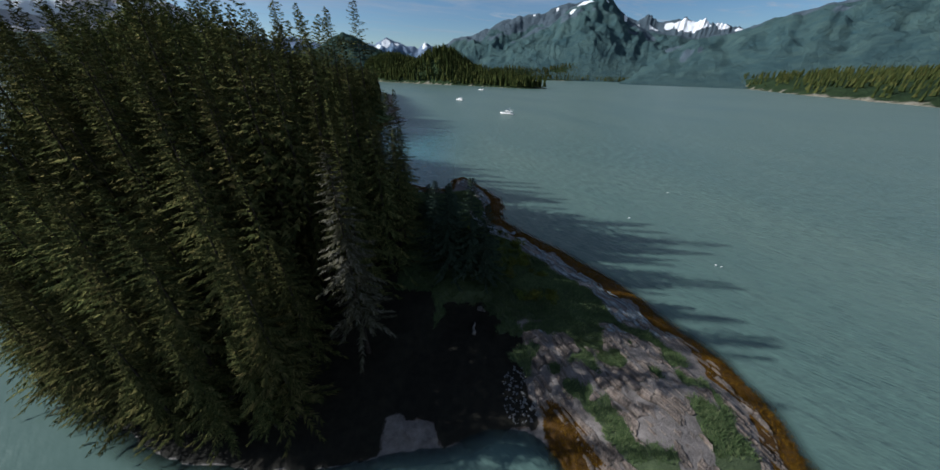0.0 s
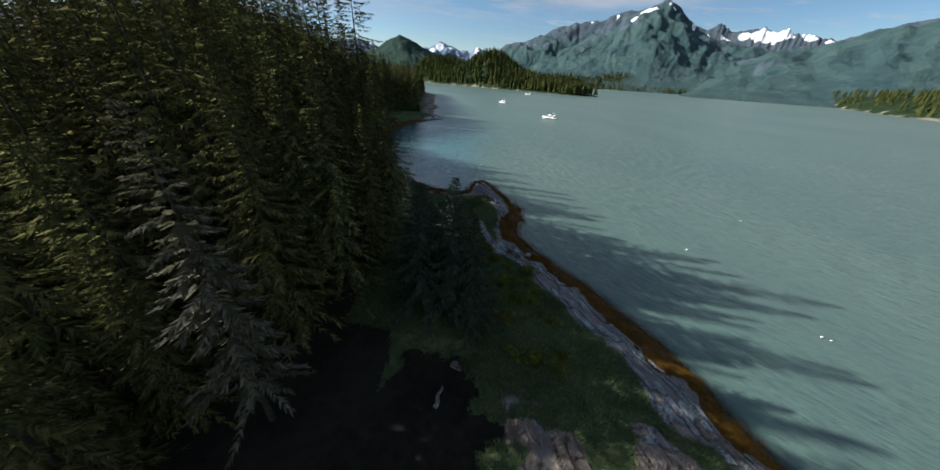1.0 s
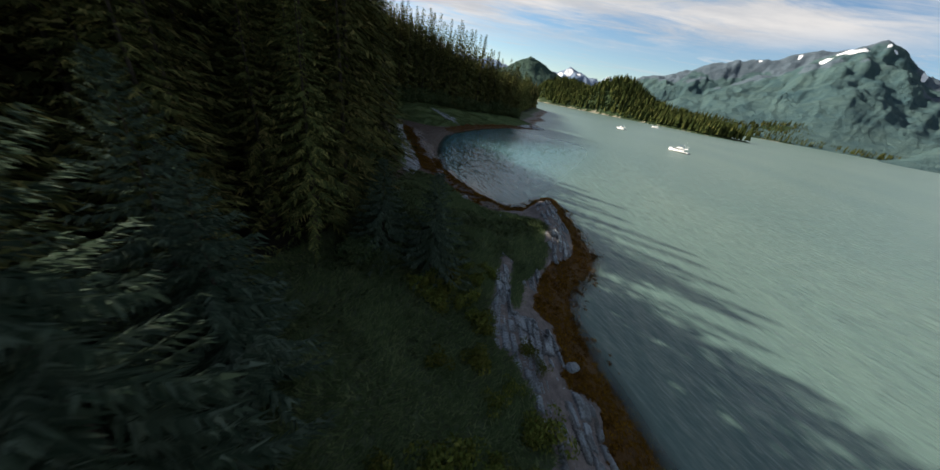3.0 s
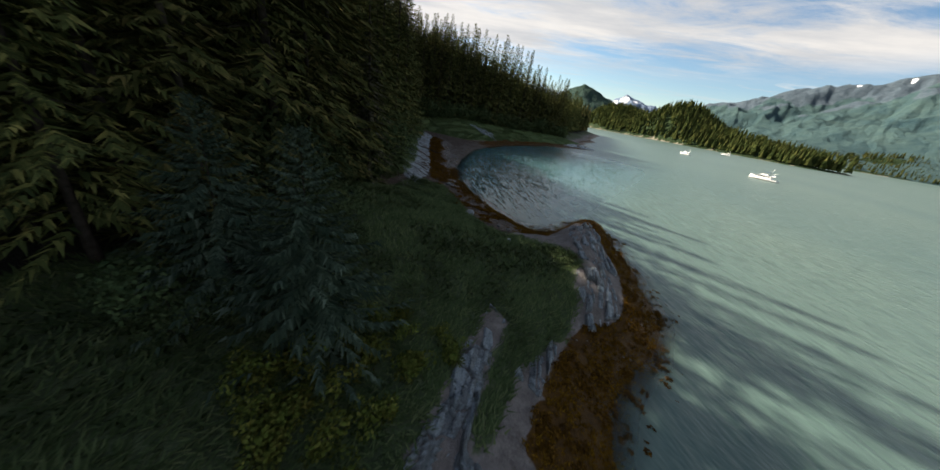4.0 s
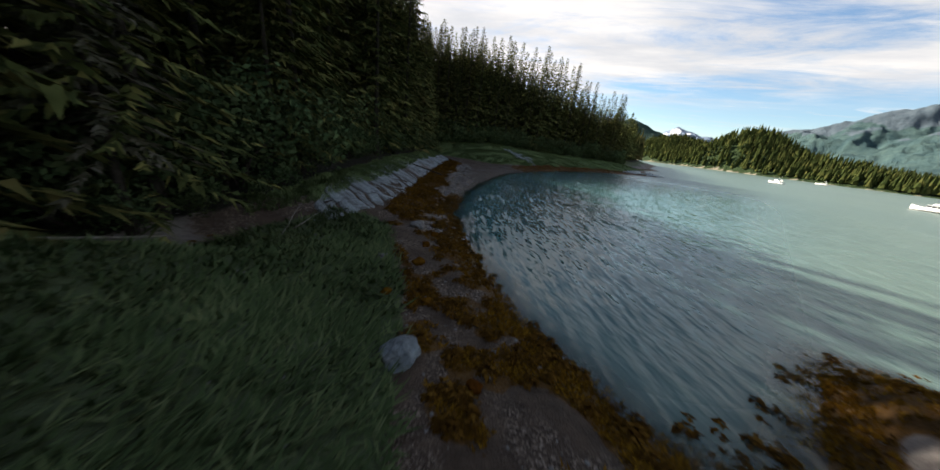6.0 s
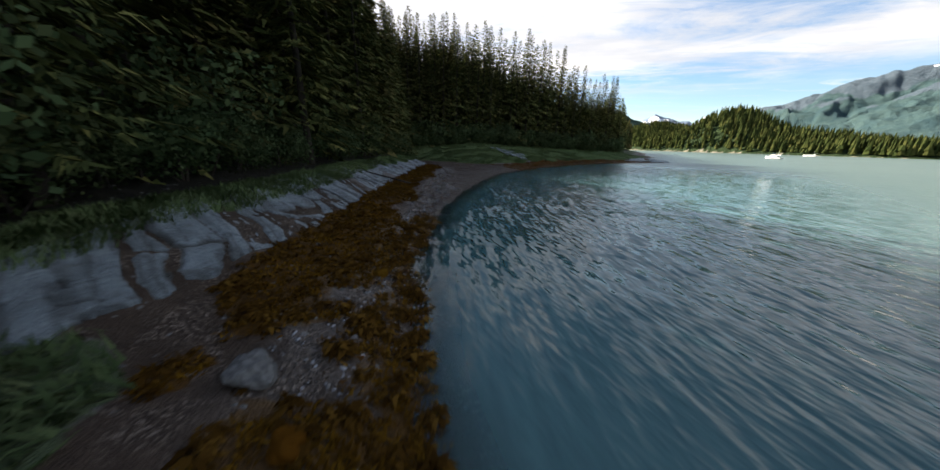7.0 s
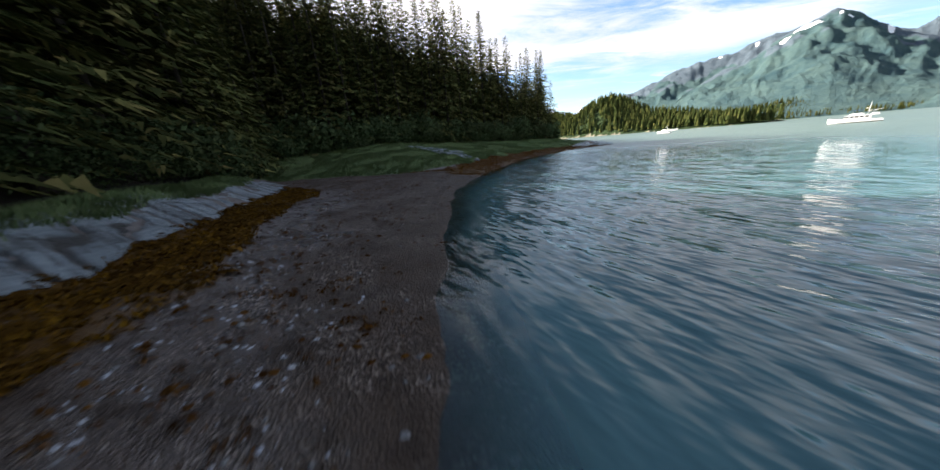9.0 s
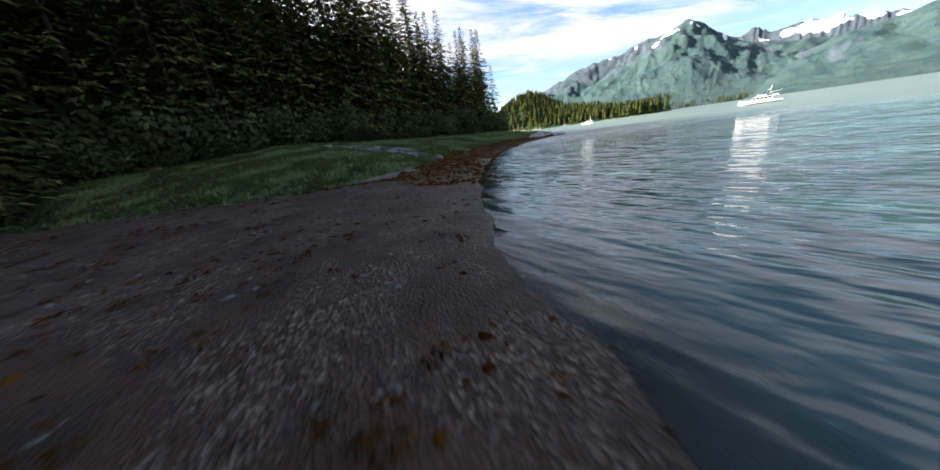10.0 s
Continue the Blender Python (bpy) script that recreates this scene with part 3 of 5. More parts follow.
def height_at(x, y):
    """Height of the ground sheet as built, read off its grid."""
    x, y = np.atleast_1d(np.asarray(x, float)), np.atleast_1d(np.asarray(y, float))
    i = np.clip(np.searchsorted(GROUND_X, x) - 1, 0, len(GROUND_X) - 2)
    j = np.clip(np.searchsorted(GROUND_Y, y) - 1, 0, len(GROUND_Y) - 2)
    fu, fv = (x - GROUND_X[i]) / (GROUND_X[i + 1] - GROUND_X[i]), (y - GROUND_Y[j]) / (GROUND_Y[j + 1] - GROUND_Y[j])
    z = GROUND_Z
    return (z[j, i] * (1 - fu) + z[j, i + 1] * fu) * (1 - fv) + (z[j + 1, i] * (1 - fu) + z[j + 1, i + 1] * fu) * fv


def mesh_from(name, verts, faces, mat, smooth=False):
    me = bpy.data.meshes.new(name)
    me.from_pydata(np.asarray(verts).tolist(), [], faces if isinstance(faces, list) else faces.tolist())
    me.materials.append(mat)
    if smooth:
        me.shade_smooth()
    return me


def quads_of(n, k):
    """Faces of a lattice of k rows of n points."""
    i = (np.arange(k - 1)[:, None] * n + np.arange(n - 1)[None]).ravel()
    return np.stack([i, i + 1, i + n + 1, i + n], 1)


def grid_mesh(name, xs, ys, z, mat, masks=None):
    gx, gy = np.meshgrid(xs, ys)
    verts = np.stack([gx.ravel(), gy.ravel(), z.ravel()], 1)
    me = mesh_from(name, verts, quads_of(len(xs), len(ys)), mat, True)
    for key, v in (masks or {}).items():
        me.attributes.new(key, "FLOAT", "POINT").data.foreach_set("value", v.ravel().astype(np.float32))
    return me


def stretch(lo, hi, step, far_lo, far_hi, growth):
    """Grid lines: even between lo and hi, ever wider beyond."""
    line = list(np.arange(lo, hi + step / 2, step))
    s = step
    while line[-1] < far_hi:
        s *= growth
        line.append(min(line[-1] + s, far_hi))
    s = step
    while line[0] > far_lo:
        s *= growth
        line.insert(0, max(line[0] - s, far_lo))
    return np.array(line)


# ---- ground and water ----
xs, ys = stretch(-138, 48, 0.7, -4700, 4700, 1.18), stretch(36, 262, 0.7, -4700, 4900, 1.15)
gx, gy = np.meshgrid(xs, ys)
gz, gm = terrain(gx, gy)
GROUND_X, GROUND_Y, GROUND_Z = xs, ys, gz
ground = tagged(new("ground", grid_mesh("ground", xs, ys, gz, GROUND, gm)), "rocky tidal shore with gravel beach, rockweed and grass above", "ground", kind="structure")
xs, ys = stretch(-112, 50, 1.5, -4700, 4700, 1.25), stretch(34, 262, 1.5, -4700, 4900, 1.2)
gx, gy = np.meshgrid(xs, ys)
# the bay weight brings the painted shade colour and a smoother surface
water = tagged(new("water", grid_mesh("water", xs, ys, 0 * gx, WATER, {"depth": terrain(gx, gy)[1]["depth"], "clear_and_shade": soft(gy, 136, 156) * soft(-gx, -6, 30) * soft(330 - gy, 0, 90), "lee": soft(-gx, 12, 26) * soft(120 - gy, 0, 30)})), "milky green glacial sea water with small ripples", "water", kind="structure")

# ---- mountains ----


def range_mesh(name, mat, ridge, r_shore, r_ridge, r_back, seed, relief, steps=(260, 90), shape=1.25, bare_from=0.8, snow=(), crag=0.0, cliffs=()):
    """A mountain range round the plan's middle: ridge gives bearing and height of the skyline in degrees;
    snow and cliffs give patches as bearing, share of the slope, and their half sizes."""
    az = np.linspace(ridge[0][0], ridge[-1][0], steps[0])
    top = np.interp(az, [a for a, _ in ridge], [math.tan(radians(e)) * r_ridge + 20 for _, e in ridge])
    top = top * (1 + crag * np.abs(waves_2d(az * 3, 0 * az, 1.3, seed + 8, 3)))
    r = r_shore + (r_back - r_shore) * np.linspace(0, 1, steps[1])
    ga, gr = np.meshgrid(az, r)
    x, y = -10 + gr * np.sin(np.radians(ga)), 100 + gr * np.cos(np.radians(ga))
    run = np.clip((gr - r_shore) / (r_ridge - r_shore), 0, 1)
    rise = run ** shape
    fall = 1 - 0.5 * np.clip((gr - r_ridge) / (r_back - r_ridge), 0, 1)
    warp = ga + 1.1 * waves_2d(x, y, 420, seed + 5, 3)
    gullies = 1 - np.abs(waves_2d(warp, 0.9 * run, 2.4, seed, 4))
    spurs = 1 - np.abs(waves_2d(x, y, 460, seed + 3, 5))
    hump = 4 * rise * (1 - rise)
    z = top[None] * rise * fall * (1 + relief * hump * (0.75 * (spurs - 0.62) + 0.28 * (gullies - 0.62)))
    z += 15 * waves_2d(x, y, 70, seed + 1, 4) * rise ** 0.5 * relief * 2 + waves_2d(x, y, 160, seed + 2, 4) * top[None] * 0.03 * rise
    ends = np.minimum(1, np.minimum(ga - az[0], az[-1] - ga) / 2.5)
    z = z * ends ** 0.7 - 2
    level = z / np.maximum(top[None], 60)
    patch = waves_2d(ga * 60, gr, 190, seed + 9, 3)
    bare = soft(level + 0.16 * patch, bare_from - 0.12, bare_from + 0.12) + 0.12 * soft(0.42 - gullies, 0, 0.3)
    white = np.zeros_like(z)
    for a, q, da, dq in snow:
        white = np.maximum(white, soft(1.25 - np.hypot((ga - a) / da, (run - q) / dq) + 0.5 * patch, 0, 0.7))
    for a, q, da, dq in cliffs:
        bare = np.maximum(bare, soft(1.3 - np.hypot((ga - a) / da, (run - q) / dq) + 0.5 * patch, 0, 0.5))
    me = mesh_from(name, np.stack([x.ravel(), y.ravel(), z.ravel()], 1), quads_of(*steps)[:, ::-1], mat, True)
    for key, v in (("bare", bare), ("snow", white)):
        me.attributes.new(key, "FLOAT", "POINT").data.foreach_set("value", v.ravel().astype(np.float32))
    return me


def mountain(name, label, *args, **more):
    return tagged(new(name, range_mesh(name, *args, **more)), label, name, kind="structure")


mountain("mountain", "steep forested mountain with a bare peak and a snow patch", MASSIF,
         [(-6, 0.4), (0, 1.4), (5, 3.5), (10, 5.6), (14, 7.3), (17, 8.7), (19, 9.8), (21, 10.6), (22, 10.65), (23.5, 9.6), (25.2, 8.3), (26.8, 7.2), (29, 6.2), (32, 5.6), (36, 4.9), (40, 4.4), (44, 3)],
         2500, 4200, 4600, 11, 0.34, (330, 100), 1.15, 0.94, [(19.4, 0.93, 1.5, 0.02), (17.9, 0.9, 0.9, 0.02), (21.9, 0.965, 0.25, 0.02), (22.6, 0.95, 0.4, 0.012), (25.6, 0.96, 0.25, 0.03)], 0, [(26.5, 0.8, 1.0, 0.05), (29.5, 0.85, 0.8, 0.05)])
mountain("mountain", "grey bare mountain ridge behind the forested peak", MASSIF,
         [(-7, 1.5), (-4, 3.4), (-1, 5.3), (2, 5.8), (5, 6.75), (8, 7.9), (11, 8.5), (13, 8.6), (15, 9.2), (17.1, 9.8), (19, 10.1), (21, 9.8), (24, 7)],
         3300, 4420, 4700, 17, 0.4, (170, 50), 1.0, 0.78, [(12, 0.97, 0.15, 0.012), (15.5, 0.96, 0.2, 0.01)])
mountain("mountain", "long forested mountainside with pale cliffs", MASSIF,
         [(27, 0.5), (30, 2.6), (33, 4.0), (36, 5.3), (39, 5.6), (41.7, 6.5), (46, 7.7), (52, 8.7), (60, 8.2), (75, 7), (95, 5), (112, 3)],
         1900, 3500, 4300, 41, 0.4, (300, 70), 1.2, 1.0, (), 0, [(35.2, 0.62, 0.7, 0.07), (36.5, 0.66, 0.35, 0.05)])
mountain("mountain", "distant mountains with snowfields, haze blue put into their colour", SNOWY, [(-40, 3), (-35, 4.8), (-33.5, 5.3), (-31.5, 4.3), (-28, 4), (-25, 4.4), (-22, 3.8), (-16, 3.6), (-14.5, 4), (-12.1, 5.1), (-9.6, 4.2), (-7.1, 3.6), (-5.8, 4.5), (-4.1, 3.7), (-1, 2)],
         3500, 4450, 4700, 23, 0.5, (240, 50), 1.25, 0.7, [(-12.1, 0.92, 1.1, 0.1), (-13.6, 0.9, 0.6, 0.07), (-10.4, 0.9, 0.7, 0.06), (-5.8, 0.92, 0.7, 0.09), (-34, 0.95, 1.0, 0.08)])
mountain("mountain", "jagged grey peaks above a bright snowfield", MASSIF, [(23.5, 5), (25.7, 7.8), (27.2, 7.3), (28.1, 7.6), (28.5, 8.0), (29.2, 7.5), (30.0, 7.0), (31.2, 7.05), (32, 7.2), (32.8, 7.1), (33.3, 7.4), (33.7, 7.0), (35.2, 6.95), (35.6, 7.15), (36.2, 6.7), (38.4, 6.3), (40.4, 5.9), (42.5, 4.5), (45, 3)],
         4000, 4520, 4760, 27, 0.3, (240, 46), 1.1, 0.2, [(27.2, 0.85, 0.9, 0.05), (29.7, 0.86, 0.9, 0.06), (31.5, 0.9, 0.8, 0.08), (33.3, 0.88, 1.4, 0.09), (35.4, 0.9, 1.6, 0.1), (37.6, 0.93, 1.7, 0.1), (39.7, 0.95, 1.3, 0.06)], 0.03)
# pale ghost mountain, added; its haze is put into the colour
mountain("mountain", "added ghostly pale mountain, haze put into its colour, streaked with snow", PALE, [(-66, 2), (-58, 4.5), (-51, 5.8), (-47, 6.6), (-42, 7.4), (-38.5, 7.0), (-36, 6.0), (-33, 4.6), (-30, 3)],
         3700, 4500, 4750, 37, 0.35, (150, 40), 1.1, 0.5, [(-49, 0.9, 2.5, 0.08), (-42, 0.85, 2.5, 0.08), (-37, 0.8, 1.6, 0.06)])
mountain("hill", "dark conical wooded hill", HILL, [(-60, 3), (-48, 3.5), (-34, 1.8), (-25, 2.4), (-21.2, 4.6), (-18.8, 5.8), (-16.4, 5.0), (-13.6, 3.6), (-10.6, 2.4), (-7, 1)],
         1900, 2600, 3100, 31, 0.35, (200, 50), 1.0, 3.0)

# ---- vegetation ----


def part(name, me, parent, label=""):
    ob = new(name, me)
    ob.parent = parent
    if label:
        ob["label"] = label
    return ob


def tube(points, radii, sides=8):
    """Verts and faces of a closed round limb along the points."""
    verts, faces = [], []
    for i, (p, r) in enumerate(zip(points, radii)):
        a, b = Vector(points[max(i - 1, 0)]), Vector(points[min(i + 1, len(points) - 1)])
        q = (b - a).to_track_quat("Z", "Y")
        for k in range(sides):
            t = 2 * math.pi * k / sides
            verts.append(Vector(p) + q @ Vector((r * math.cos(t), r * math.sin(t), 0)))
        if i:
            o = (i - 1) * sides
            faces += [(o + k, o + (k + 1) % sides, o + sides + (k + 1) % sides, o + sides + k) for k in range(sides)]
    o = len(verts) - sides
    faces += [tuple(range(sides - 1, -1, -1)), tuple(range(o, o + sides))]
    return [tuple(v) for v in verts], faces


def unit(v):
    return v / np.maximum(np.linalg.norm(v, axis=-1, keepdims=True), 1e-9)


def boughs(rng, tall, wide, low, branches, twigs, twig_size, droop=0.35, slim=0.85, slender=0.2):
    """Crown of a conifer: drooping boughs set with narrow leafy sprays. Returns verts, faces and normals."""
    u = (np.arange(branches) + rng.uniform(0, 1, branches)) / branches
    u = u ** 0.82
    z = low + (tall - low) * u
    length = wide * ((1 - u) ** slim) * rng.uniform(0.5, 1.15, branches) + 0.3
    az = np.arange(branches) * 2.39996 + rng.uniform(-0.5, 0.5, branches)
    lift = np.interp(u, (0, 0.6, 1), (-0.25, -0.05, 0.6)) + rng.uniform(-0.12, 0.12, branches)
    s = np.linspace(0.16, 1, twigs)[None] * np.ones((branches, 1)) + rng.uniform(-0.04, 0.04, (branches, twigs))
    out = np.stack([np.cos(az), np.sin(az), 0 * az], -1)
    side = np.stack([-np.sin(az), np.cos(az), 0 * az], -1)
    up = np.array((0, 0, 1.0))
    reach = s * length[:, None]
    bend = -droop * length[:, None] * s ** 2 * 0.8 + 0.2 * length[:, None] * s ** 4
    base = out[:, None] * reach[..., None] + up * (z[:, None] + lift[:, None] * reach + bend)[..., None]
    turn = np.where(np.arange(twigs) % 2 == 0, 1.0, -1.0)[None] * np.ones((branches, 1))
    spread = rng.uniform(0.4, 1.0, (branches, twigs)) * (1.1 - 0.8 * s)
    tl = 0.85 * twig_size * rng.uniform(0.6, 1.3, (branches, twigs)) * np.clip(length[:, None] / wide * 1.7, 0.36, 1.1) * (1.15 - 0.4 * s)
    way = unit(out[:, None] * 0.75 + side[:, None] * (turn * spread * 1.5)[..., None] + up * rng.uniform(-0.55, 0.05, (branches, twigs))[..., None])
    flat = unit(np.cross(way, up + 0.4 * rng.normal(size=(branches, twigs, 3))))
    w = (tl * rng.uniform(0.6, 1.2, (branches, twigs)) * slender)[..., None]
    tip = base + way * tl[..., None] - up * (0.2 * tl)[..., None]
    a, b, c = (base + flat * w).reshape(-1, 3), tip.reshape(-1, 3), (base - flat * w).reshape(-1, 3)
    outward = unit(np.broadcast_to(out[:, None] * 0.9 + up * np.interp(u, (0, 1), (0.3, 0.7))[:, None, None], base.shape)).reshape(-1, 3)
    return outfacing(a, b, c, outward, 0.62)


def outfacing(a, b, c, outward, share):
    """Triangles turned to face outward. Returns verts, faces and normals that lean towards outward."""
    n = unit(np.cross(b - a, c - a))
    turn = ((n * outward).sum(-1) < 0)[:, None]
    a, c, n = np.where(turn, c, a), np.where(turn, a, c), np.where(turn, -n, n)
    verts = np.stack([a, b, c], 1).reshape(-1, 3)
    normals = np.repeat(unit(outward * share + n * (1 - share)), 3, 0)
    return verts, np.arange(len(verts)).reshape(-1, 3), normals


def leafy_mesh(name, verts, faces, normals, mat):
    me = mesh_from(name, verts, faces, mat, True)
    me.normals_split_custom_set_from_vertices(normals.tolist())
    return me


def conifer(name, label, seed, tall, wide, low, branches, twigs, twig_size, mat, droop=0.35, slim=0.85, bare=0, slender=0.2):
    rng = np.random.default_rng(seed)
    tree = new(name)
    tagged(tree, label, "tree")
    lean = rng.uniform(-0.01, 0.01, 2) * tall
    hs = np.linspace(-1.2, tall * 0.95, 9)
    v, f = tube([(lean[0] * (h / tall) ** 2, lean[1] * (h / tall) ** 2, h) for h in hs], [max(tall * 0.0105 * (1 - h / tall), 0.015) + (0.12 if h < 0 else 0) for h in hs], 7)
    part("trunk", mesh_from("trunk", v, f, BARK, True), tree)
    part("crown", leafy_mesh("crown", *boughs(rng, tall, wide, low, branches, twigs, twig_size, droop, slim, slender), mat), tree)
    for _ in range(bare):
        h, a, n = rng.uniform(0.1, 0.4) * tall, rng.uniform(0, 6.28), rng.uniform(0.3, 0.55) * wide
        pts = [(math.cos(a) * n * t, math.sin(a) * n * t, h - 0.25 * n * t * t) for t in (0, 0.35, 0.7, 1)]
        v, f = tube(pts, (0.07, 0.05, 0.035, 0.012), 5)
        part("limb", mesh_from("limb", v, f, BARK), tree)
    return tree


def shrub(name, label, seed, wide, tall, leaves, size, mat):
    rng = np.random.default_rng(seed)
    thing = new(name)
    tagged(thing, label, "shrub")
    lobes = rng.normal(size=(7, 3)) * (wide * 0.4, wide * 0.4, 0) + (0, 0, 0)
    lobes[:, 2] = rng.uniform(0.25, 0.75, 7) * tall
    lobes[0] = (0, 0, tall * 0.6)
    which = rng.integers(0, 7, leaves)
    way = unit(rng.normal(size=(leaves, 3)) + (0, 0, 0.35))
    r = rng.uniform(0.7, 1.05, leaves)[:, None] * np.array((wide * 0.48, wide * 0.48, tall * 0.36))
    p = lobes[which] + way * r
    p[:, 2] = np.abs(p[:, 2])
    n = unit(way + 0.7 * rng.normal(size=(leaves, 3)))
    a = unit(np.cross(n, rng.normal(size=(leaves, 3))))
    b = np.cross(n, a)
    l = size * rng.uniform(0.6, 1.4, leaves)[:, None]
    q = [p - a * l, p + b * l * 0.55, p + a * l, p - b * l * 0.55]
    flip = ((np.cross(q[1] - q[0], q[3] - q[0]) * way).sum(-1) < 0)[:, None]
    q[1], q[3] = np.where(flip, q[3], q[1]), np.where(flip, q[1], q[3])
    n = np.where((n * way).sum(-1)[:, None] < 0, -n, n)
    verts = np.stack(q, 1).reshape(-1, 3)
    normals, faces = np.repeat(unit(0.5 * way + 0.5 * n), 4, 0), np.arange(len(verts)).reshape(-1, 4).tolist()
    part("leaves", leafy_mesh("leaves", verts, faces, normals, mat), thing)
    for k in range(3):
        c = lobes[k]
        v, f = tube([(0.15 * k, 0.1 * k, -0.5), tuple(c * (0.5, 0.5, 0.6)), tuple(c)], (0.07, 0.05, 0.02), 5)
        part("stem", mesh_from("stem", v, f, BARK), thing)
    return thing


def settle(thing, x, y, z, turn, size):
    return Matrix.Translation((x, y, z)) @ Matrix.Rotation(turn, 4, "Z") @ Matrix.Diagonal((size, size, size, 1))


def put(first, made, m):
    """The first use places the thing itself; later ones copy it."""
    if first not in made:
        made.add(first)
        first.matrix_world = m
        return first
    loc, rot, sc = m.decompose()
    c = copy_thing(first, Matrix.LocRotScale(loc, rot, None))
    c.scale = sc
    return c


made = set()
rng = np.random.default_rng(5)
TALL = "tall dark green spruce with drooping boughs in dense forest"
near_trees = [conifer("spruce_tree", TALL, 40 + i, 40, (8.4, 7.4, 9.2, 7.8)[i], (2, 3, 1.5, 2.5)[i], 215, 33, 1.4, SPRUCE, (0.4, 0.3, 0.46, 0.34)[i], (0.86, 0.94, 0.8, 0.9)[i], 4, 0.15) for i in range(4)]
mid_trees = [conifer("spruce_tree", TALL, 60 + i, 40, (8.2, 7.2, 9.0, 7.4)[i], (1, 2, 1.5, 3)[i], 150, 18, 1.65, SPRUCE, (0.36, 0.3, 0.45, 0.38)[i], (0.84, 0.92, 0.78, 0.88)[i], 0, 0.22) for i in range(4)]
spots = []
# measured trees along the front of the wood
FRONT = [(-17.8, 56.5, 0), (-23.6, 69.8, 40), (-42, 64.6, 41), (-32.6, 53.8, 33), (-25, 47, 29.5), (-20, 87, 28), (-40, 131, 38), (-17.5, 76, 33), (-19.5, 98, 33)]
for x, y, tall in FRONT[1:]:
    spots.append((x, y, tall, 0))
# low-boughed trees that lean out over the water of the western shore
for (ax, ay), (bx, by) in zip(*(lambda l: (l, l[1:]))([(-139, 112), (-96.5, 75.5), (-67, 54.5), (-49, 46.3), (-37, 45), (-25, 45)])):
    n = int(math.dist((ax, ay), (bx, by)) / 4.2)
    for k in range(n):
        spots.append((ax + (bx - ax) * (k + 0.5) / n + rng.uniform(-0.8, 0.8), ay + (by - ay) * (k + 0.5) / n + rng.uniform(-0.6, 0.8), rng.uniform(15, 25), 0 if ax > -97 else 1))
gx, gy = np.meshgrid(np.arange(-345, 0, 5.6), np.arange(44, 765, 5.6))
gx = gx + rng.uniform(-2, 2, gx.shape) + 2.8 * (np.round(gy / 5.6) % 2)
gy = gy + rng.uniform(-2, 2, gy.shape)
inside = inside_distance(FOREST_RING, gx, gy)
far_spots = []
for x, y, d in zip(gx.ravel(), gy.ravel(), inside.ravel()):
    if d < 1.5 or min((x - a) ** 2 + (y - b) ** 2 for a, b, *_ in FRONT) < 14:
        continue
    if 104 < y < 232 and x > -140 and d < 5:
        continue
    tall = rng.uniform(27, 46) * (0.85 if d < 5 and y < 150 else 1.0) + (15 if 170 < y < 310 else 10 if 105 < y < 345 else 0) + min(0.12 * d, 6)
    if 47 < y < 66 and x > -75:
        tall *= 0.72
    if rng.uniform() < 0.15:
        tall *= 0.68
    if (y < 112 and x > -52 and d < 15) or (y < 212 and x > -112 and d < 8):
        if rng.uniform() < 0.86:
            spots.append((x, y, tall, 0))
    elif (d < 15 and y < 365 and x > -190) or (y < 112 and x > -112):
        spots.append((x, y, tall, 1))
    elif (150 < y < 300 and d < 80) or rng.uniform() < 0.55:
        far_spots.append((x, y, 0.92 * tall))


def under_canopy(x, y, z, tall):
    """The wood's canopy stays nearly level however high the ground, and sinks towards the far point."""
    top = float(np.interp(y, (44, 90, 115, 160, 300, 345, 385, 450), (46, 52, 60, 68, 66, 54, 44, 48))) + 4.5 * float(waves_2d(x, y, 9, 57, 2))
    return max(min(tall, top - z), 13)


zs = height_at([s[0] for s in spots], [s[1] for s in spots])
for (x, y, tall, kind), z in zip(spots, zs):
    tall = under_canopy(x, y, z, tall)
    pool = mid_trees if kind else near_trees
    first = pool[int(rng.integers(len(pool)))]
    t = put(first, made, settle(first, x, y, z, rng.uniform(0, 6.28), tall / 40))
    t["group"] = "forest spruces"


def far_conifers(name, label, places, seed, tiers=5, sides=7, mat=FAR_TREE):
    """A whole wood of small conifers as one mesh: ragged tiered cones."""
    rng = np.random.default_rng(seed)
    n = len(places)
    p = np.array(places, float)
    blocks, faces = [], []
    per = tiers * (sides + 1)
    for k in range(tiers):
        t0 = k / tiers
        r = (p[:, 3] * 0.15) * (1 - t0) ** 0.85
        zb = p[:, 2] + p[:, 3] * (0.1 + 0.86 * t0)
        ang = rng.uniform(0, 6.28, (n, 1)) + np.arange(sides)[None] * 2 * math.pi / sides
        rr = r[:, None] * rng.uniform(0.45, 1.25, (n, sides))
        ring = np.stack([p[:, :1] + rr * np.cos(ang), p[:, 1:2] + rr * np.sin(ang), zb[:, None] + p[:, 3:4] * rng.uniform(-0.05, 0.04, (n, sides))], -1)
        apex = np.stack([p[:, 0], p[:, 1], p[:, 2] + p[:, 3] * min(1.0, 0.1 + 0.86 * t0 + 1.7 / tiers)], -1)[:, None]
        blocks.append(np.concatenate([ring, apex], 1))
        o = k * (sides + 1)
        faces += [(o + i, o + (i + 1) % sides, o + sides) for i in range(sides)]
    verts = np.stack(blocks, 1).reshape(-1, 3)
    f = (np.array(faces)[None] + (np.arange(n) * per)[:, None, None]).reshape(-1, 3)
    return tagged(new(name, mesh_from(name, verts, f, mat)), label, "forest", kind="stuff")


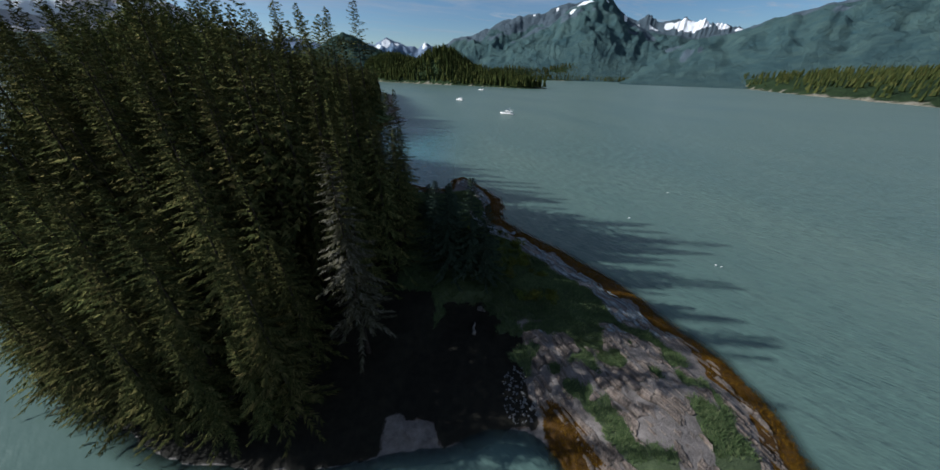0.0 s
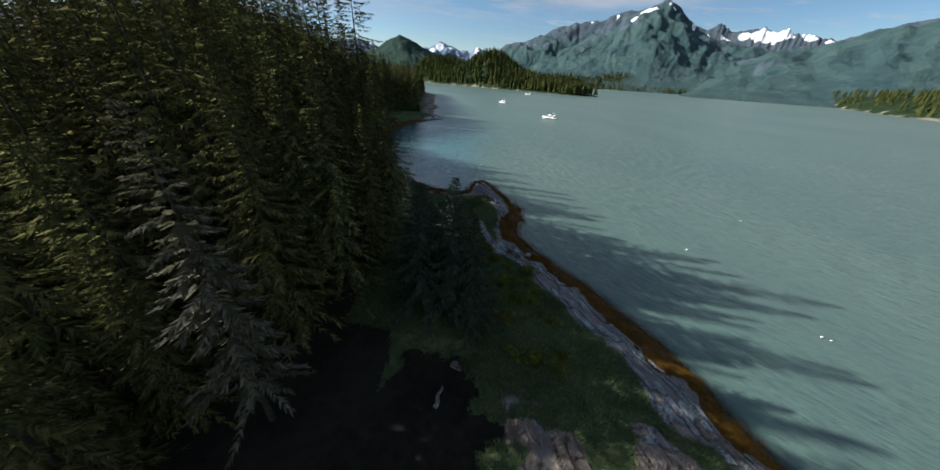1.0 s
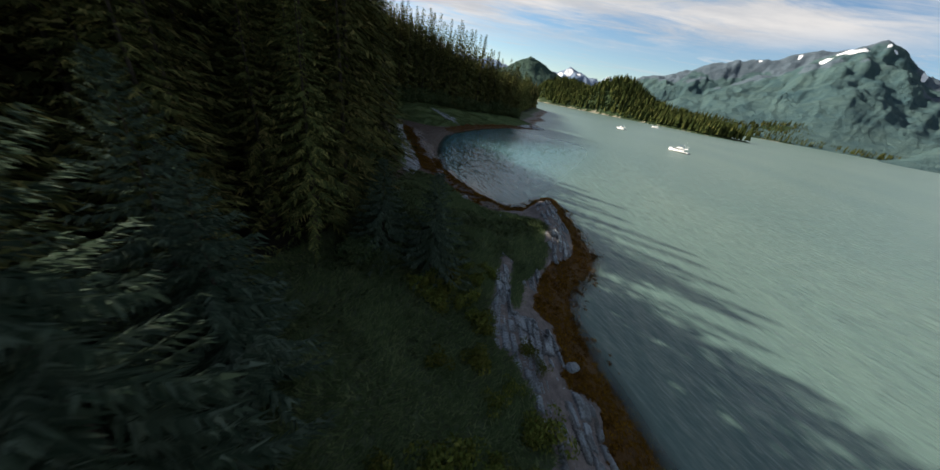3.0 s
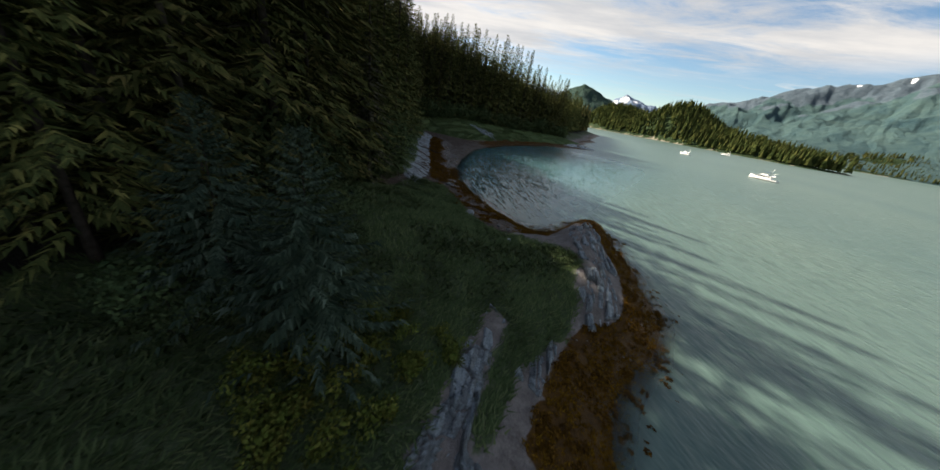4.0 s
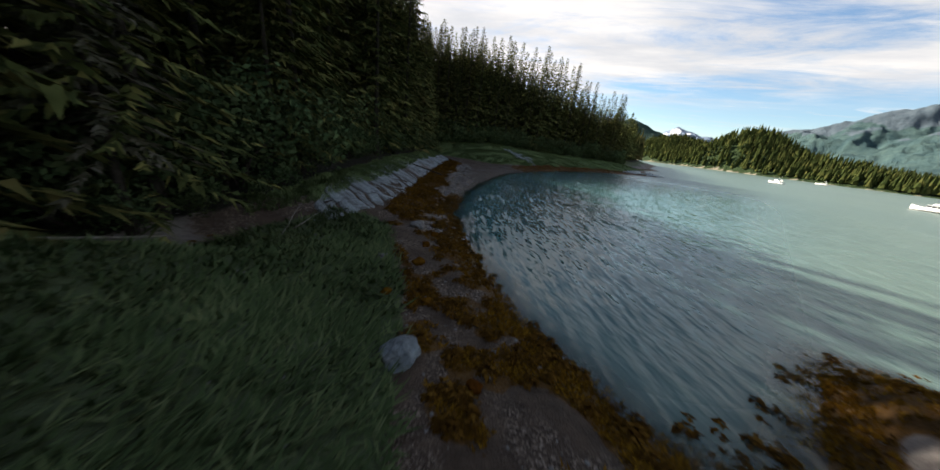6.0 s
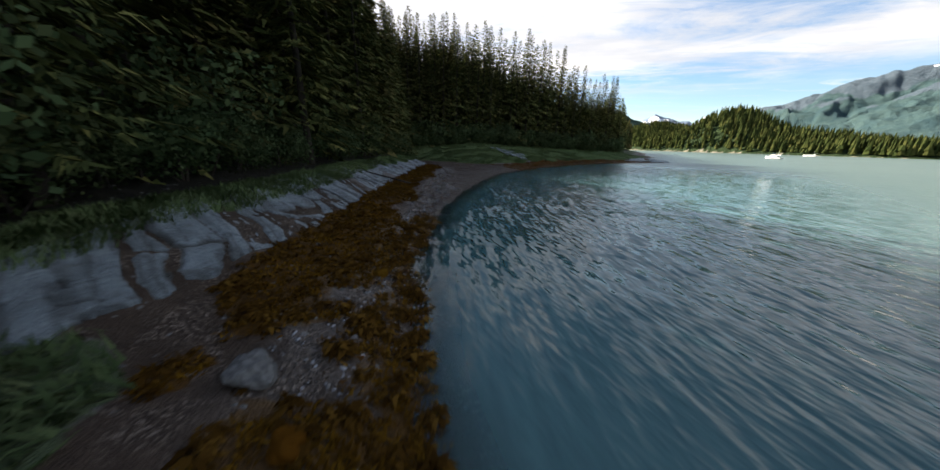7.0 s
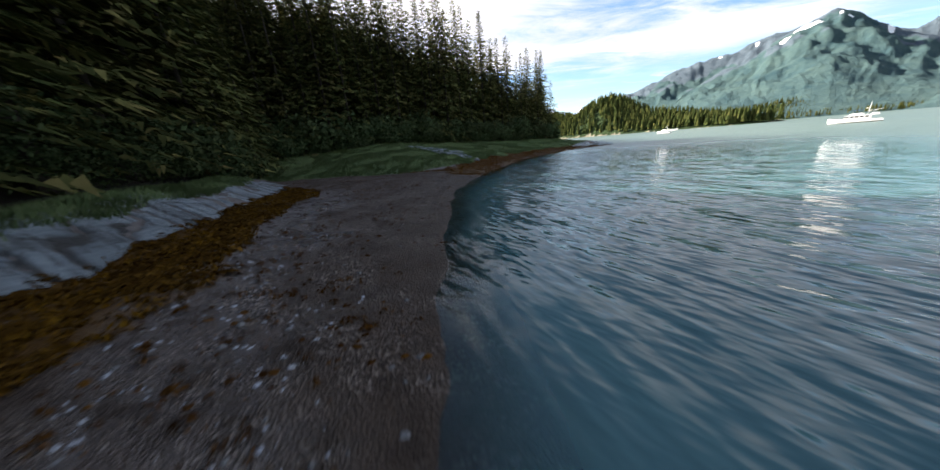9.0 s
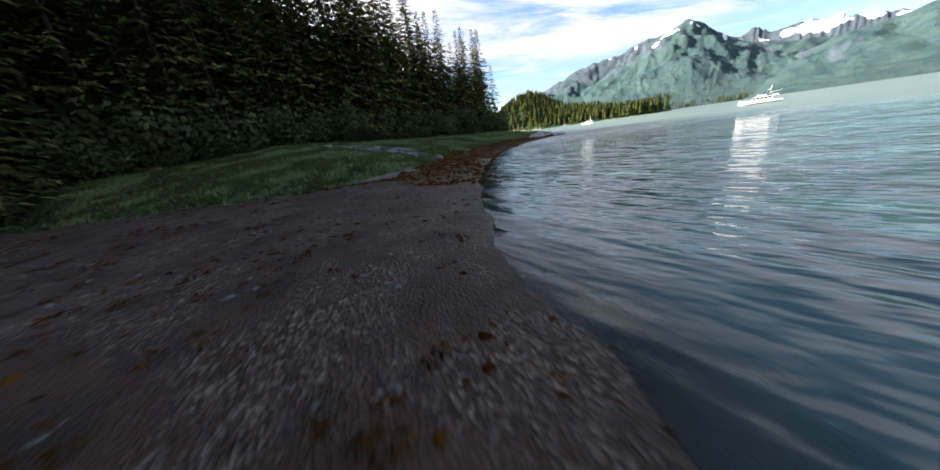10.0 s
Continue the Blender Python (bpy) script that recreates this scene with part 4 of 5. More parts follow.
def bough_forest(name, label, places, seed, mat):
    """Trees deeper in the wood, joined: the same boughs with fewer sprays."""
    rng = np.random.default_rng(seed)
    kinds = [boughs(rng, 40, w, 4, 84, 9, 2.3, 0.36, q, 0.38) for w, q in ((8.2, 0.84), (7.4, 0.92), (8.8, 0.8), (7.6, 0.88))]
    out, leans = [], []
    for x, y, z, t in places:
        a, (v, _, n) = rng.uniform(0, 6.28), kinds[int(rng.integers(4))]
        spin = np.array([[math.cos(a), math.sin(a), 0], [-math.sin(a), math.cos(a), 0], [0, 0, 1]])
        out.append(v @ spin * (t / 40) + (x, y, z))
        leans.append(n @ spin)
    verts = np.concatenate(out)
    return tagged(new(name, leafy_mesh(name, verts, np.arange(len(verts)).reshape(-1, 3), np.concatenate(leans), mat)), label, "forest", kind="stuff")


zs = height_at([s[0] for s in far_spots], [s[1] for s in far_spots])
deep = inside_distance(FOREST_RING, [s[0] for s in far_spots], [s[1] for s in far_spots])
whole = [(x, y, z, under_canopy(x, y, z, t)) for (x, y, t), z in zip(far_spots, zs)]
bough_forest("forest", "dense dark spruce forest on the peninsula", [w for w, d in zip(whole, deep) if d < 45 and w[1] < 520], 9, SPRUCE)
far_conifers("forest", "dense dark spruce forest far up the peninsula", [w for w, d in zip(whole, deep) if not (d < 45 and w[1] < 520)], 9, 7, 8, SPRUCE)

# young firs standing in front of the wood
fir_a = conifer("young_spruce", "bushy young blue-green spruce on the grassy slope", 81, 20, 6.4, 0.6, 190, 52, 0.95, YOUNG, 0.12, 0.9, 0, 0.15)
fir_b = conifer("young_spruce", "bushy young blue-green spruce on the grassy slope", 82, 12, 5.2, 0.2, 220, 50, 0.7, YOUNG, 0.1, 0.85, 0, 0.15)
for first, x, y, tall in ((fir_a, 0, 76, 21), (fir_a, 3.2, 73.6, 17.2), (fir_a, -4.6, 75, 20), (fir_a, -7.5, 81, 18), (fir_a, -3.5, 81, 16), (fir_b, -5.2, 103, 13), (fir_b, -11, 100.5, 12)):
    base = 20 if first is fir_a else 12
    put(first, made, settle(first, x, y, float(height_at(x, y)[0]), rng.uniform(0, 6.28), tall / base))

# grey lichen-hung spruces at the edge of the wood
lichen_tree = conifer("lichen_spruce", "half-dead spruce hung with grey-green lichen", 91, 34, 5.4, 6, 150, 40, 1.0, LICHEN, 0.55, 0.7, 8)
for x, y, tall in ((-17.8, 56.5, 34), (-38, 129.5, 27)):
    put(lichen_tree, made, settle(lichen_tree, x, y, float(height_at(x, y)[0]), rng.uniform(0, 6.28), tall / 34))

# shrubs along the edge of the wood
ALDER = "leafy dark green alder bush at the forest edge"
alder = [shrub("alder_bush", ALDER, 70 + i, (3.4, 2.8, 3.8)[i], (4.6, 3.6, 5.6)[i], 1150, 0.155, SHRUB) for i in range(3)]
far_alder = [shrub("alder_bush", ALDER, 170 + i, (3.4, 2.8, 3.8)[i], (4.6, 3.6, 5.6)[i], 560, 0.3, SHRUB) for i in range(3)]
berry = [shrub("berry_bush", "low berry bush with yellowing leaves", 75 + i, 1.5, (1.2, 1.6)[i], 520, 0.12, BERRY) for i in range(2)]
edge = [(-20, 104), (-26, 114), (-36, 127), (-47, 141), (-57, 151), (-77, 168), (-112, 208), (-148, 234), (-136, 258), (-119, 289), (-100, 327), (-83, 350)]
for (ax, ay), (bx, by) in zip(edge, edge[1:]):
    n = int(math.dist((ax, ay), (bx, by)) / 2.7)
    for k in range(n):
        for back in (0, 3.5):
            t = (k + rng.uniform(0, 1)) / n
            nx, ny = -(by - ay), bx - ax
            q = (back + (2.4 if 138 < ay < 212 else 0)) / math.hypot(nx, ny)
            x, y = ax + (bx - ax) * t + nx * q + rng.uniform(-0.8, 0.8), ay + (by - ay) * t + ny * q + rng.uniform(-0.8, 0.8)
            first = (alder if y < 200 else far_alder)[int(rng.integers(3))]
            b = put(first, made, settle(first, x, y, float(height_at(x, y)[0]) - 0.1, rng.uniform(0, 6.28), rng.uniform(0.55, 1.15) * ((1.25 if 138 < y < 215 else 0.85) if back == 0 else 1.6) * (1.3 if y > 215 else 1.1)))
            b["group"] = "forest edge bushes"
for k in range(18):
    x, y = -13 + 9 * rng.uniform(-0.5, 0.5) - 5 * (k % 3 == 0), 97 + 16 * rng.uniform(0, 1)
    first = alder[int(rng.integers(3))]
    b = put(first, made, settle(first, x, y, float(height_at(x, y)[0]) - 0.1, rng.uniform(0, 6.28), rng.uniform(0.5, 0.95)))
    b["group"] = "forest edge bushes"
for _ in range(30):
    x, y = -1 + 6 * rng.uniform(-0.6, 0.5), 98 + 12 * rng.uniform(0, 1)
    first = berry[int(rng.integers(2))]
    b = put(first, made, settle(first, x, y, float(height_at(x, y)[0]) - 0.05, rng.uniform(0, 6.28), rng.uniform(0.5, 1.1)))
    b["group"] = "slope bushes"
for _ in range(46):
    t = rng.uniform(0, 1)
    x, y = 6 + 9 * rng.uniform(-0.5, 0.8) + 7 * (1 - t), 66 + 34 * t
    first = berry[int(rng.integers(2))]
    b = put(first, made, settle(first, x, y, float(height_at(x, y)[0]) - 0.05, rng.uniform(0, 6.28), rng.uniform(0.6, 1.3)))
    b["group"] = "slope bushes"

# ---- island, far shore and their woods ----


def wooded_land(name, label, ring, hills, trees, seed, tall, step=26):
    """Low land of its own shore, with hills given as x, y, height, half-widths and turn."""
    ring = smooth_ring(ring)
    lo, hi = ring.min(0) - 30, ring.max(0) + 30
    xs, ys = np.arange(lo[0], hi[0], step), np.arange(lo[1], hi[1], step)
    def land(x, y):
        d = inside_distance(ring, x, y) + 5 * waves_2d(x, y, 60, seed, 3)
        h = np.minimum(np.maximum(d, -8) * 0.35, 3.5)
        for cx, cy, top, wx, wy, turn in hills:
            c, s = math.cos(turn), math.sin(turn)
            u, v = ((x - cx) * c + (y - cy) * s) / wx, (-(x - cx) * s + (y - cy) * c) / wy
            h = h + top * np.exp(-u * u - v * v) * soft(d, 0, 40)
        return h + 3 * waves_2d(x, y, 70, seed + 3, 3) * soft(d, 5, 50), d
    gx, gy = np.meshgrid(xs, ys)
    z, d = land(gx, gy)
    masks = {"bare": 0.8 * soft(5 - d, 0, 4), "snow": 0 * d}
    ob = tagged(new(name, grid_mesh(name, xs, ys, z, WOODLAND, masks)), label, "land", kind="structure")
    rng = np.random.default_rng(seed + 7)
    px, py = rng.uniform(lo[0], hi[0], trees * 6), rng.uniform(lo[1], hi[1], trees * 6)
    z, d = land(px, py)
    keep = np.nonzero(d > 9)[0][:trees]
    return [(px[i], py[i], z[i] - 1, rng.uniform(*tall)) for i in keep]


ISLAND = [(-420, 1560), (-250, 1400), (-60, 1290), (80, 1200), (190, 1090), (285, 1105), (300, 1125), (250, 1210), (120, 1400), (-60, 1640), (-330, 1850), (-560, 1800)]
places = wooded_land("island", "low wooded island with pale rocky shore", ISLAND, [(-75, 1430, 105, 130, 110, 0), (-330, 1680, 85, 220, 150, 0), (100, 1290, 28, 110, 60, -0.6)], 3000, 101, (27, 42), 13)
far_conifers("forest", "sunlit green conifers covering the island", places, 12, 4, 6)
RIGHT_SHORE = [(900, 300), (960, 620), (1080, 980), (1190, 1200), (1480, 1800), (1750, 2400), (2100, 3000), (3400, 3400), (3400, 1500), (2400, 300)]
places = wooded_land("far_shore", "far wooded shore below the mountains", RIGHT_SHORE, [(1750, 1300, 70, 500, 600, 0), (1500, 700, 45, 400, 300, 0), (2300, 2500, 90, 500, 500, 0)], 6500, 131, (22, 36), 45)
far_conifers("forest", "conifers covering the far shore", places, 14, 3, 5)
FOOT = [(150, 2650), (420, 2560), (700, 2500), (1000, 2420), (1180, 2300), (1300, 2330), (1200, 2600), (1500, 3100), (600, 3200), (100, 3000)]
places = wooded_land("far_spit", "low wooded foreland at the foot of the mountains", FOOT, [(420, 2850, 75, 200, 150, 0), (900, 2800, 95, 260, 160, 0)], 1500, 151, (25, 40), 40)
far_conifers("forest", "conifers covering the foreland", places, 15, 3, 5)

# ---- rock pieces ----


def lay_slabs(parent, keep, centre, turn, span, cell, seed, miss=0.0, rise=0.1, gap=0.07, skew=0.3):
    """Slabs between the nodes of an uneven lattice turned by turn, each inset by the joints; keep(x, y) tells where."""
    rng = np.random.default_rng(seed)
    c, sn = math.cos(turn), math.sin(turn)
    nu, nv = int(span[0] / cell[0]), int(span[1] / cell[1])
    u0, v0 = np.meshgrid((np.arange(nu + 1) - nu / 2) * cell[0], (np.arange(nv + 1) - nv / 2) * cell[1])
    u0 = u0 + (rng.uniform(-0.5, 0.5, (nv + 1, 1)) + rng.uniform(-skew, skew, u0.shape)) * cell[0]
    v0 = v0 + rng.uniform(-skew, skew, v0.shape) * cell[1]
    nx, ny = centre[0] + u0 * c - v0 * sn, centre[1] + u0 * sn + v0 * c
    for j in range(nv):
        for i in range(nu):
            q = np.array([(nx[j, i], ny[j, i]), (nx[j, i + 1], ny[j, i + 1]), (nx[j + 1, i + 1], ny[j + 1, i + 1]), (nx[j + 1, i], ny[j + 1, i])])
            mid = q.mean(0)
            if not keep(np.array([mid[0]]), np.array([mid[1]]))[0] or rng.uniform() < miss:
                continue
            ring = []
            for k in range(4):
                a, b = q[k], q[(k + 1) % 4]
                for t in (0.08, 0.38, 0.68, 0.92):
                    p = a + (b - a) * t
                    inward = mid - p
                    ring.append(p + inward / (np.linalg.norm(inward) + 1e-6) * (gap * rng.uniform(0.5, 1.8)))
            ring = np.array(ring)
            n = len(ring)
            inner = mid + (ring - mid) * 0.9
            z, zi = height_at(ring[:, 0], ring[:, 1]), height_at(inner[:, 0], inner[:, 1])
            lift = 0.12 + rng.uniform(0, rise)
            zc = float(height_at(*mid)[0])
            lean = rng.uniform(-0.05, 0.05, 2)
            tilt = lambda p: (p - mid) @ lean
            top = 0.55 * z + 0.45 * zc + lift + tilt(ring)
            itop = 0.55 * zi + 0.45 * zc + lift + 0.05 + tilt(inner)
            verts = [(x - mid[0], y - mid[1], v) for (x, y), v in zip(ring, z - 0.5 - zc)] + [(x - mid[0], y - mid[1], v) for (x, y), v in zip(ring, top - 0.05 - zc)]
            verts += [(x - mid[0], y - mid[1], v) for (x, y), v in zip(inner, itop - zc)] + [(0, 0, lift + 0.06)]
            faces = []
            for k in range(n):
                m = (k + 1) % n
                faces += [(k, m, n + m, n + k), (n + k, n + m, 2 * n + m, 2 * n + k), (2 * n + k, 2 * n + m, 3 * n)]
            part("slab", mesh_from("slab", verts, faces, SLAB), parent).location = (mid[0], mid[1], zc)


def land_d(x, y):
    return inside_distance(LAND_RING, x, y)


def slate_relief(name, label, x0, x1, y0, y1, step, lift, bed, seed, strike=STRIKE, mask=rock_mask, run_of=4.5, slack=1.0, mat=None):
    """Bedrock in tilted beds that run along the strike, broken into blocks; only where rock_mask bares it."""
    xs, ys = np.arange(x0, x1, step), np.arange(y0, y1, step)
    gx, gy = np.meshgrid(xs, ys)
    m = mask(gx, gy, land_d(gx, gy) + 0.55 * waves_2d(gx, gy, 5, 3, 4))
    h = height_at(gx, gy)
    c, sn = math.cos(radians(strike)), math.sin(radians(strike))
    along, across = gx * c + gy * sn, -gx * sn + gy * c
    rng = np.random.default_rng(seed)
    table = rng.uniform(0, 1, (512, 512))
    total, joint = 0, 0
    for width, run, size in ((bed, run_of, 1.0), (bed * 0.36, run_of * 0.45, 0.35)):
        w = across / width + 1.3 * waves_2d(across, 0 * across, 4, seed + 6, 2) + 0.6 * waves_2d(gx, gy, 9, seed + 1, 4)
        i = np.floor(w).astype(int)
        f = w - i
        q = along / run + 7 * table[i % 512, 3] + 0.3 * waves_2d(gx, gy, 2.5, seed + 2, 3)
        j = np.floor(q).astype(int)
        g = q - j
        gap = np.minimum(np.minimum(f, 1 - f) * width, np.minimum(g, 1 - g) * run)
        wide = (0.05 + 0.16 * table[i % 512, (j + 40) % 512] ** 2) * slack
        crack = 1 - soft(gap, wide * 0.4, wide * 1.5)
        total = total + size * (table[i % 512, j % 512] + 0.5 * (f - 0.5) * (table[(i + 9) % 512, j % 512] - 0.2) - 0.55 * crack)
        joint = np.maximum(joint, crack * min(1, size + 0.25) * (table[i % 512, (j + 80) % 512] > (0.1 if size == 1 else 0.45)))
    z = h + 0.06 + lift * (total - 0.45) + 0.02 * waves_2d(gx, gy, 0.6, seed + 4, 2)
    z = np.where(m > 0.5, z, h - 0.35) - 0.4 * (1 - soft(m, 0.45, 0.75))
    n = len(xs)
    i = (np.arange(len(ys) - 1)[:, None] * n + np.arange(n - 1)[None]).ravel()
    quads = np.stack([i, i + 1, i + n + 1, i + n], 1)
    keep = (m.ravel()[quads] > 0.3).any(1)
    quads = quads[keep]
    used, new_index = np.unique(quads, return_inverse=True)
    verts = np.stack([gx.ravel(), gy.ravel(), z.ravel()], 1)[used]
    me = mesh_from(name, verts, new_index.reshape(-1, 4), mat or SLAB)
    me.attributes.new("joint", "FLOAT", "POINT").data.foreach_set("value", joint.ravel()[used].astype(np.float32))
    return tagged(new(name, me), label, "rock", kind="structure")


slate_relief("rock_ledge", "grey and rust slate ledge along the tide line", 3, 42, 60, 114, 0.18, 0.36, 1.15, 301, run_of=2.7, slack=1.5)
slate_relief("rock_ledge", "sunlit tan slate slabs with grass in the joints", 8, 47, 30, 66, 0.18, 0.4, 1.25, 302, run_of=2.9, slack=1.5, mat=SUNLIT_SLAB)
slate_relief("rock_outcrop", "foliated slate outcrop with brown weed on its seaward side", -8, 15, 104, 158, 0.13, 0.75, 1.0, 303, run_of=2.4, slack=1.3)
slate_relief("rock_ledge", "blue-grey slate ledge split by dark joints above the bay", -110, -34, 136, 214, 0.14, 0.2, 1.8, 304, 4,
             lambda x, y, d: soft(inside_distance(LEDGE_RING, x, y) + 0.5 * waves_2d(x, y, 2.5, 79, 3), -0.4, 0.5), 7.0, 1.7)
north_rocks = tagged(new("rock_ledge"), "long pale slabs lying in the shore grass", "rock", kind="structure")
lay_slabs(north_rocks, lambda x, y: inside_distance(np.array([(-118, 262), (-96, 248), (-90, 252), (-98, 262)]), x, y) > 0, (-104, 256), 2.55, (34, 16), (5.5, 1.1), 6, 0.15, 0.3)
lay_slabs(north_rocks, lambda x, y: inside_distance(np.array([(-74, 322), (-64, 329), (-55, 345), (-60, 352), (-68, 340)]), x, y) > 0, (-64, 337), 1.1, (40, 24), (3.5, 2.0), 7, 0.2, 0.5)


def scatter(n, box, keep, seed):
    rng = np.random.default_rng(seed)
    x, y = rng.uniform(box[0], box[1], n), rng.uniform(box[2], box[3], n)
    h, masks = terrain(x, y)
    ok = keep(x, y, h, masks)
    return x[ok], y[ok], height_at(x[ok], y[ok]), rng


def lumps(name, label, x, y, z, size, mat, rng, category, flat=0.6):
    """Many small uneven stones in one mesh."""
    base = np.array([(1, 0, 0), (0.5, 0.87, 0.1), (-0.5, 0.87, -0.05), (-1, 0, 0.05), (-0.5, -0.87, 0), (0.5, -0.87, 0.1), (0.35, 0.2, 0.8), (-0.35, 0.25, 0.75), (0, -0.35, 0.8)])
    tri = np.array([(0, 1, 6), (1, 7, 6), (1, 2, 7), (2, 3, 7), (3, 4, 7), (4, 8, 7), (4, 5, 8), (5, 0, 8), (0, 6, 8), (6, 7, 8)])
    n = len(x)
    a = rng.uniform(0, 6.28, n)
    v = base[None] * rng.uniform(0.65, 1.3, (n, 9, 3)) * size[:, None, None] * np.stack([rng.uniform(0.7, 1.5, n), np.ones(n), flat * rng.uniform(0.6, 1.3, n)], 1)[:, None]
    c, sn = np.cos(a)[:, None], np.sin(a)[:, None]
    w = np.stack([v[..., 0] * c - v[..., 1] * sn + x[:, None], v[..., 0] * sn + v[..., 1] * c + y[:, None], v[..., 2] + z[:, None] - 0.02], -1)
    f = (tri[None] + (np.arange(n) * 9)[:, None, None]).reshape(-1, 3)
    return tagged(new(name, mesh_from(name, w.reshape(-1, 3), f, mat)), label, category, kind="stuff")


def fronds(name, label, x, y, z, per, length, width, rise, mat, rng, category, lay=None):
    """Tufts of blades or fronds: per thin triangles from each place."""
    n = len(x)
    a = rng.uniform(0, 6.28, (n, per))
    l = length * rng.uniform(0.5, 1.3, (n, per))
    up = rise * rng.uniform(0.4, 1.2, (n, per))
    if lay is not None:
        a = lay[:, None] + rng.normal(size=(n, per)) * 1.1
    ox, oy = x[:, None] + rng.normal(size=(n, per)) * length * 0.4, y[:, None] + rng.normal(size=(n, per)) * length * 0.4
    px, py = -np.sin(a) * width, np.cos(a) * width
    zb = np.broadcast_to(z[:, None], a.shape) - 0.03
    tip = np.stack([ox + np.cos(a) * l, oy + np.sin(a) * l, zb + up], -1)
    a, b, c = (v.reshape(-1, 3) for v in (np.stack([ox + px, oy + py, zb], -1), tip, np.stack([ox - px, oy - py, zb], -1)))
    up = np.zeros_like(a)
    up[:, 2] = 1
    return tagged(new(name, leafy_mesh(name, *outfacing(a, b, c, up, 0.65), mat)), label, category, kind="stuff")


# rockweed, stones and grass
for box, count, seed in (((-112, -4, 134, 216), 22000, 21), ((-20, 50, 34, 160), 12000, 27), ((-95, -55, 215, 350), 7000, 28)):
    x, y, z, g = scatter(110000, box, lambda x, y, h, m: (m["weed"] > 0.45) & (h > -0.25) & (waves_2d(x, y, 2.2, 61, 3) > -0.7), seed)
    x, y, z = x[:count], y[:count], z[:count]
    fronds("rockweed", "golden brown rockweed draped over the tidal rocks", x, y, z, 7, 0.26, 0.06, 0.18, WEED, g, "seaweed")
x, y, z, g = scatter(40000, (-130, -70, 164, 262), lambda x, y, h, m: (m["sand"] > 0.5) & (h > 0.05) & (waves_2d(x, y, 1.4, 62, 2) > 0.85), 22)
fronds("weed_tufts", "loose clumps of brown weed on the gravel", x[:900], y[:900], z[:900], 9, 0.16, 0.035, 0.08, WEED, g, "seaweed")
x, y, z, g = scatter(60000, (-112, 20, 120, 240), lambda x, y, h, m: ((m["sand"] > 0.3) | (m["weed"] > 0.4)) & (h > -0.4), 23)
x, y, z = x[:9000], y[:9000], z[:9000]
lumps("pebbles", "small grey beach stones", x, y, z, 0.035 + 0.11 * g.uniform(0, 1, len(x)) ** 4, STONE, g, "stones")


def weed_domes(name, label, x, y, z, size, per, mat, rng):
    """Weed hanging from hidden stones: fronds that spring from a dome and droop outward."""
    n = len(x)
    a, e = rng.uniform(0, 6.28, (n, per)), rng.uniform(0.15, 1.45, (n, per))
    k = size[:, None]
    root = np.stack([x[:, None] + 0.55 * k * np.cos(a) * np.cos(e), y[:, None] + 0.55 * k * np.sin(a) * np.cos(e), z[:, None] + 0.5 * k * np.sin(e)], -1)
    long = (0.5 * k * rng.uniform(0.6, 1.3, (n, per)))[..., None]
    bent = a + rng.normal(size=(n, per)) * 0.5
    way = np.stack([np.cos(bent), np.sin(bent), -0.75 + 0.5 * np.sin(e)], -1)
    tip = root + way * long
    side = np.stack([-np.sin(bent), np.cos(bent), 0 * bent], -1) * long * 0.32
    out = unit(np.stack([np.cos(a) * np.cos(e), np.sin(a) * np.cos(e), np.sin(e) + 0.4], -1))
    tri = [v.reshape(-1, 3) for v in (root + side, tip, root - side, out)]
    return tagged(new(name, leafy_mesh(name, *outfacing(*tri, 0.7), mat)), label, "seaweed", kind="stuff")


x, y, z, g = scatter(90000, (-112, 20, 90, 216), lambda x, y, h, m: (m["weed"] > 0.3) & (h > -0.5) & (waves_2d(x, y, 1.6, 66, 2) > -0.2), 31)
near_bay = (y > 132) & (x < -6)
x, y, z = (np.concatenate([v[near_bay][:3400], v[~near_bay][:1300]]) for v in (x, y, z))
weed_domes("rockweed", "domed clumps of golden brown rockweed on the tidal stones", x, y, z, 0.16 + 0.5 * g.uniform(0, 1, len(x)) ** 2.2, 22, WEED_CLUMP, g)
x, y, z, g = scatter(60000, (-110, -48, 158, 224), lambda x, y, h, m: (m["sand"] > 0.5) & (m["weed"] < 0.4) & (h > 0.05) & (m["sheen"] + 0.5 * waves_2d(x, y, 2.6, 69, 3) > 0.15), 38)
x, y, z = x[:1700], y[:1700], z[:1700]
weed_domes("weed_tufts", "small brown weed clumps dotted over the wet gravel", x, y, z, 0.08 + 0.26 * g.uniform(0, 1, len(x)) ** 2, 12, WEED_CLUMP, g)
x, y, z, g = scatter(60000, (-112, -30, 140, 226), lambda x, y, h, m: (m["sand"] > 0.5) & (m["weed"] < 0.4) & (h > -0.1) & (h < 0.75) & (waves_2d(x, y, 2.5, 67, 3) > 0.25), 32)
x, y, z = x[:900], y[:900], z[:900]
lumps("weed_tufts", "dark brown weed clumps strewn on the wet gravel", x, y, z, 0.05 + 0.13 * g.uniform(0, 1, len(x)) ** 2, WEED_CLUMP, g, "seaweed", 0.4)
x, y, z, g = scatter(60000, (-90, -20, 138, 205), lambda x, y, h, m: (m["sheen"] > 0.3) & (m["weed"] < 0.45) & (h > 0.1) & (waves_2d(x, y, 3, 68, 3) > -0.35), 33)
x, y, z = x[:5200], y[:5200], z[:5200]
lumps("pebbles", "wet blue-grey cobbles beside the rockweed", x, y, z, 0.03 + 0.09 * g.uniform(0, 1, len(x)) ** 3, WET_STONE, g, "stones", 0.45)
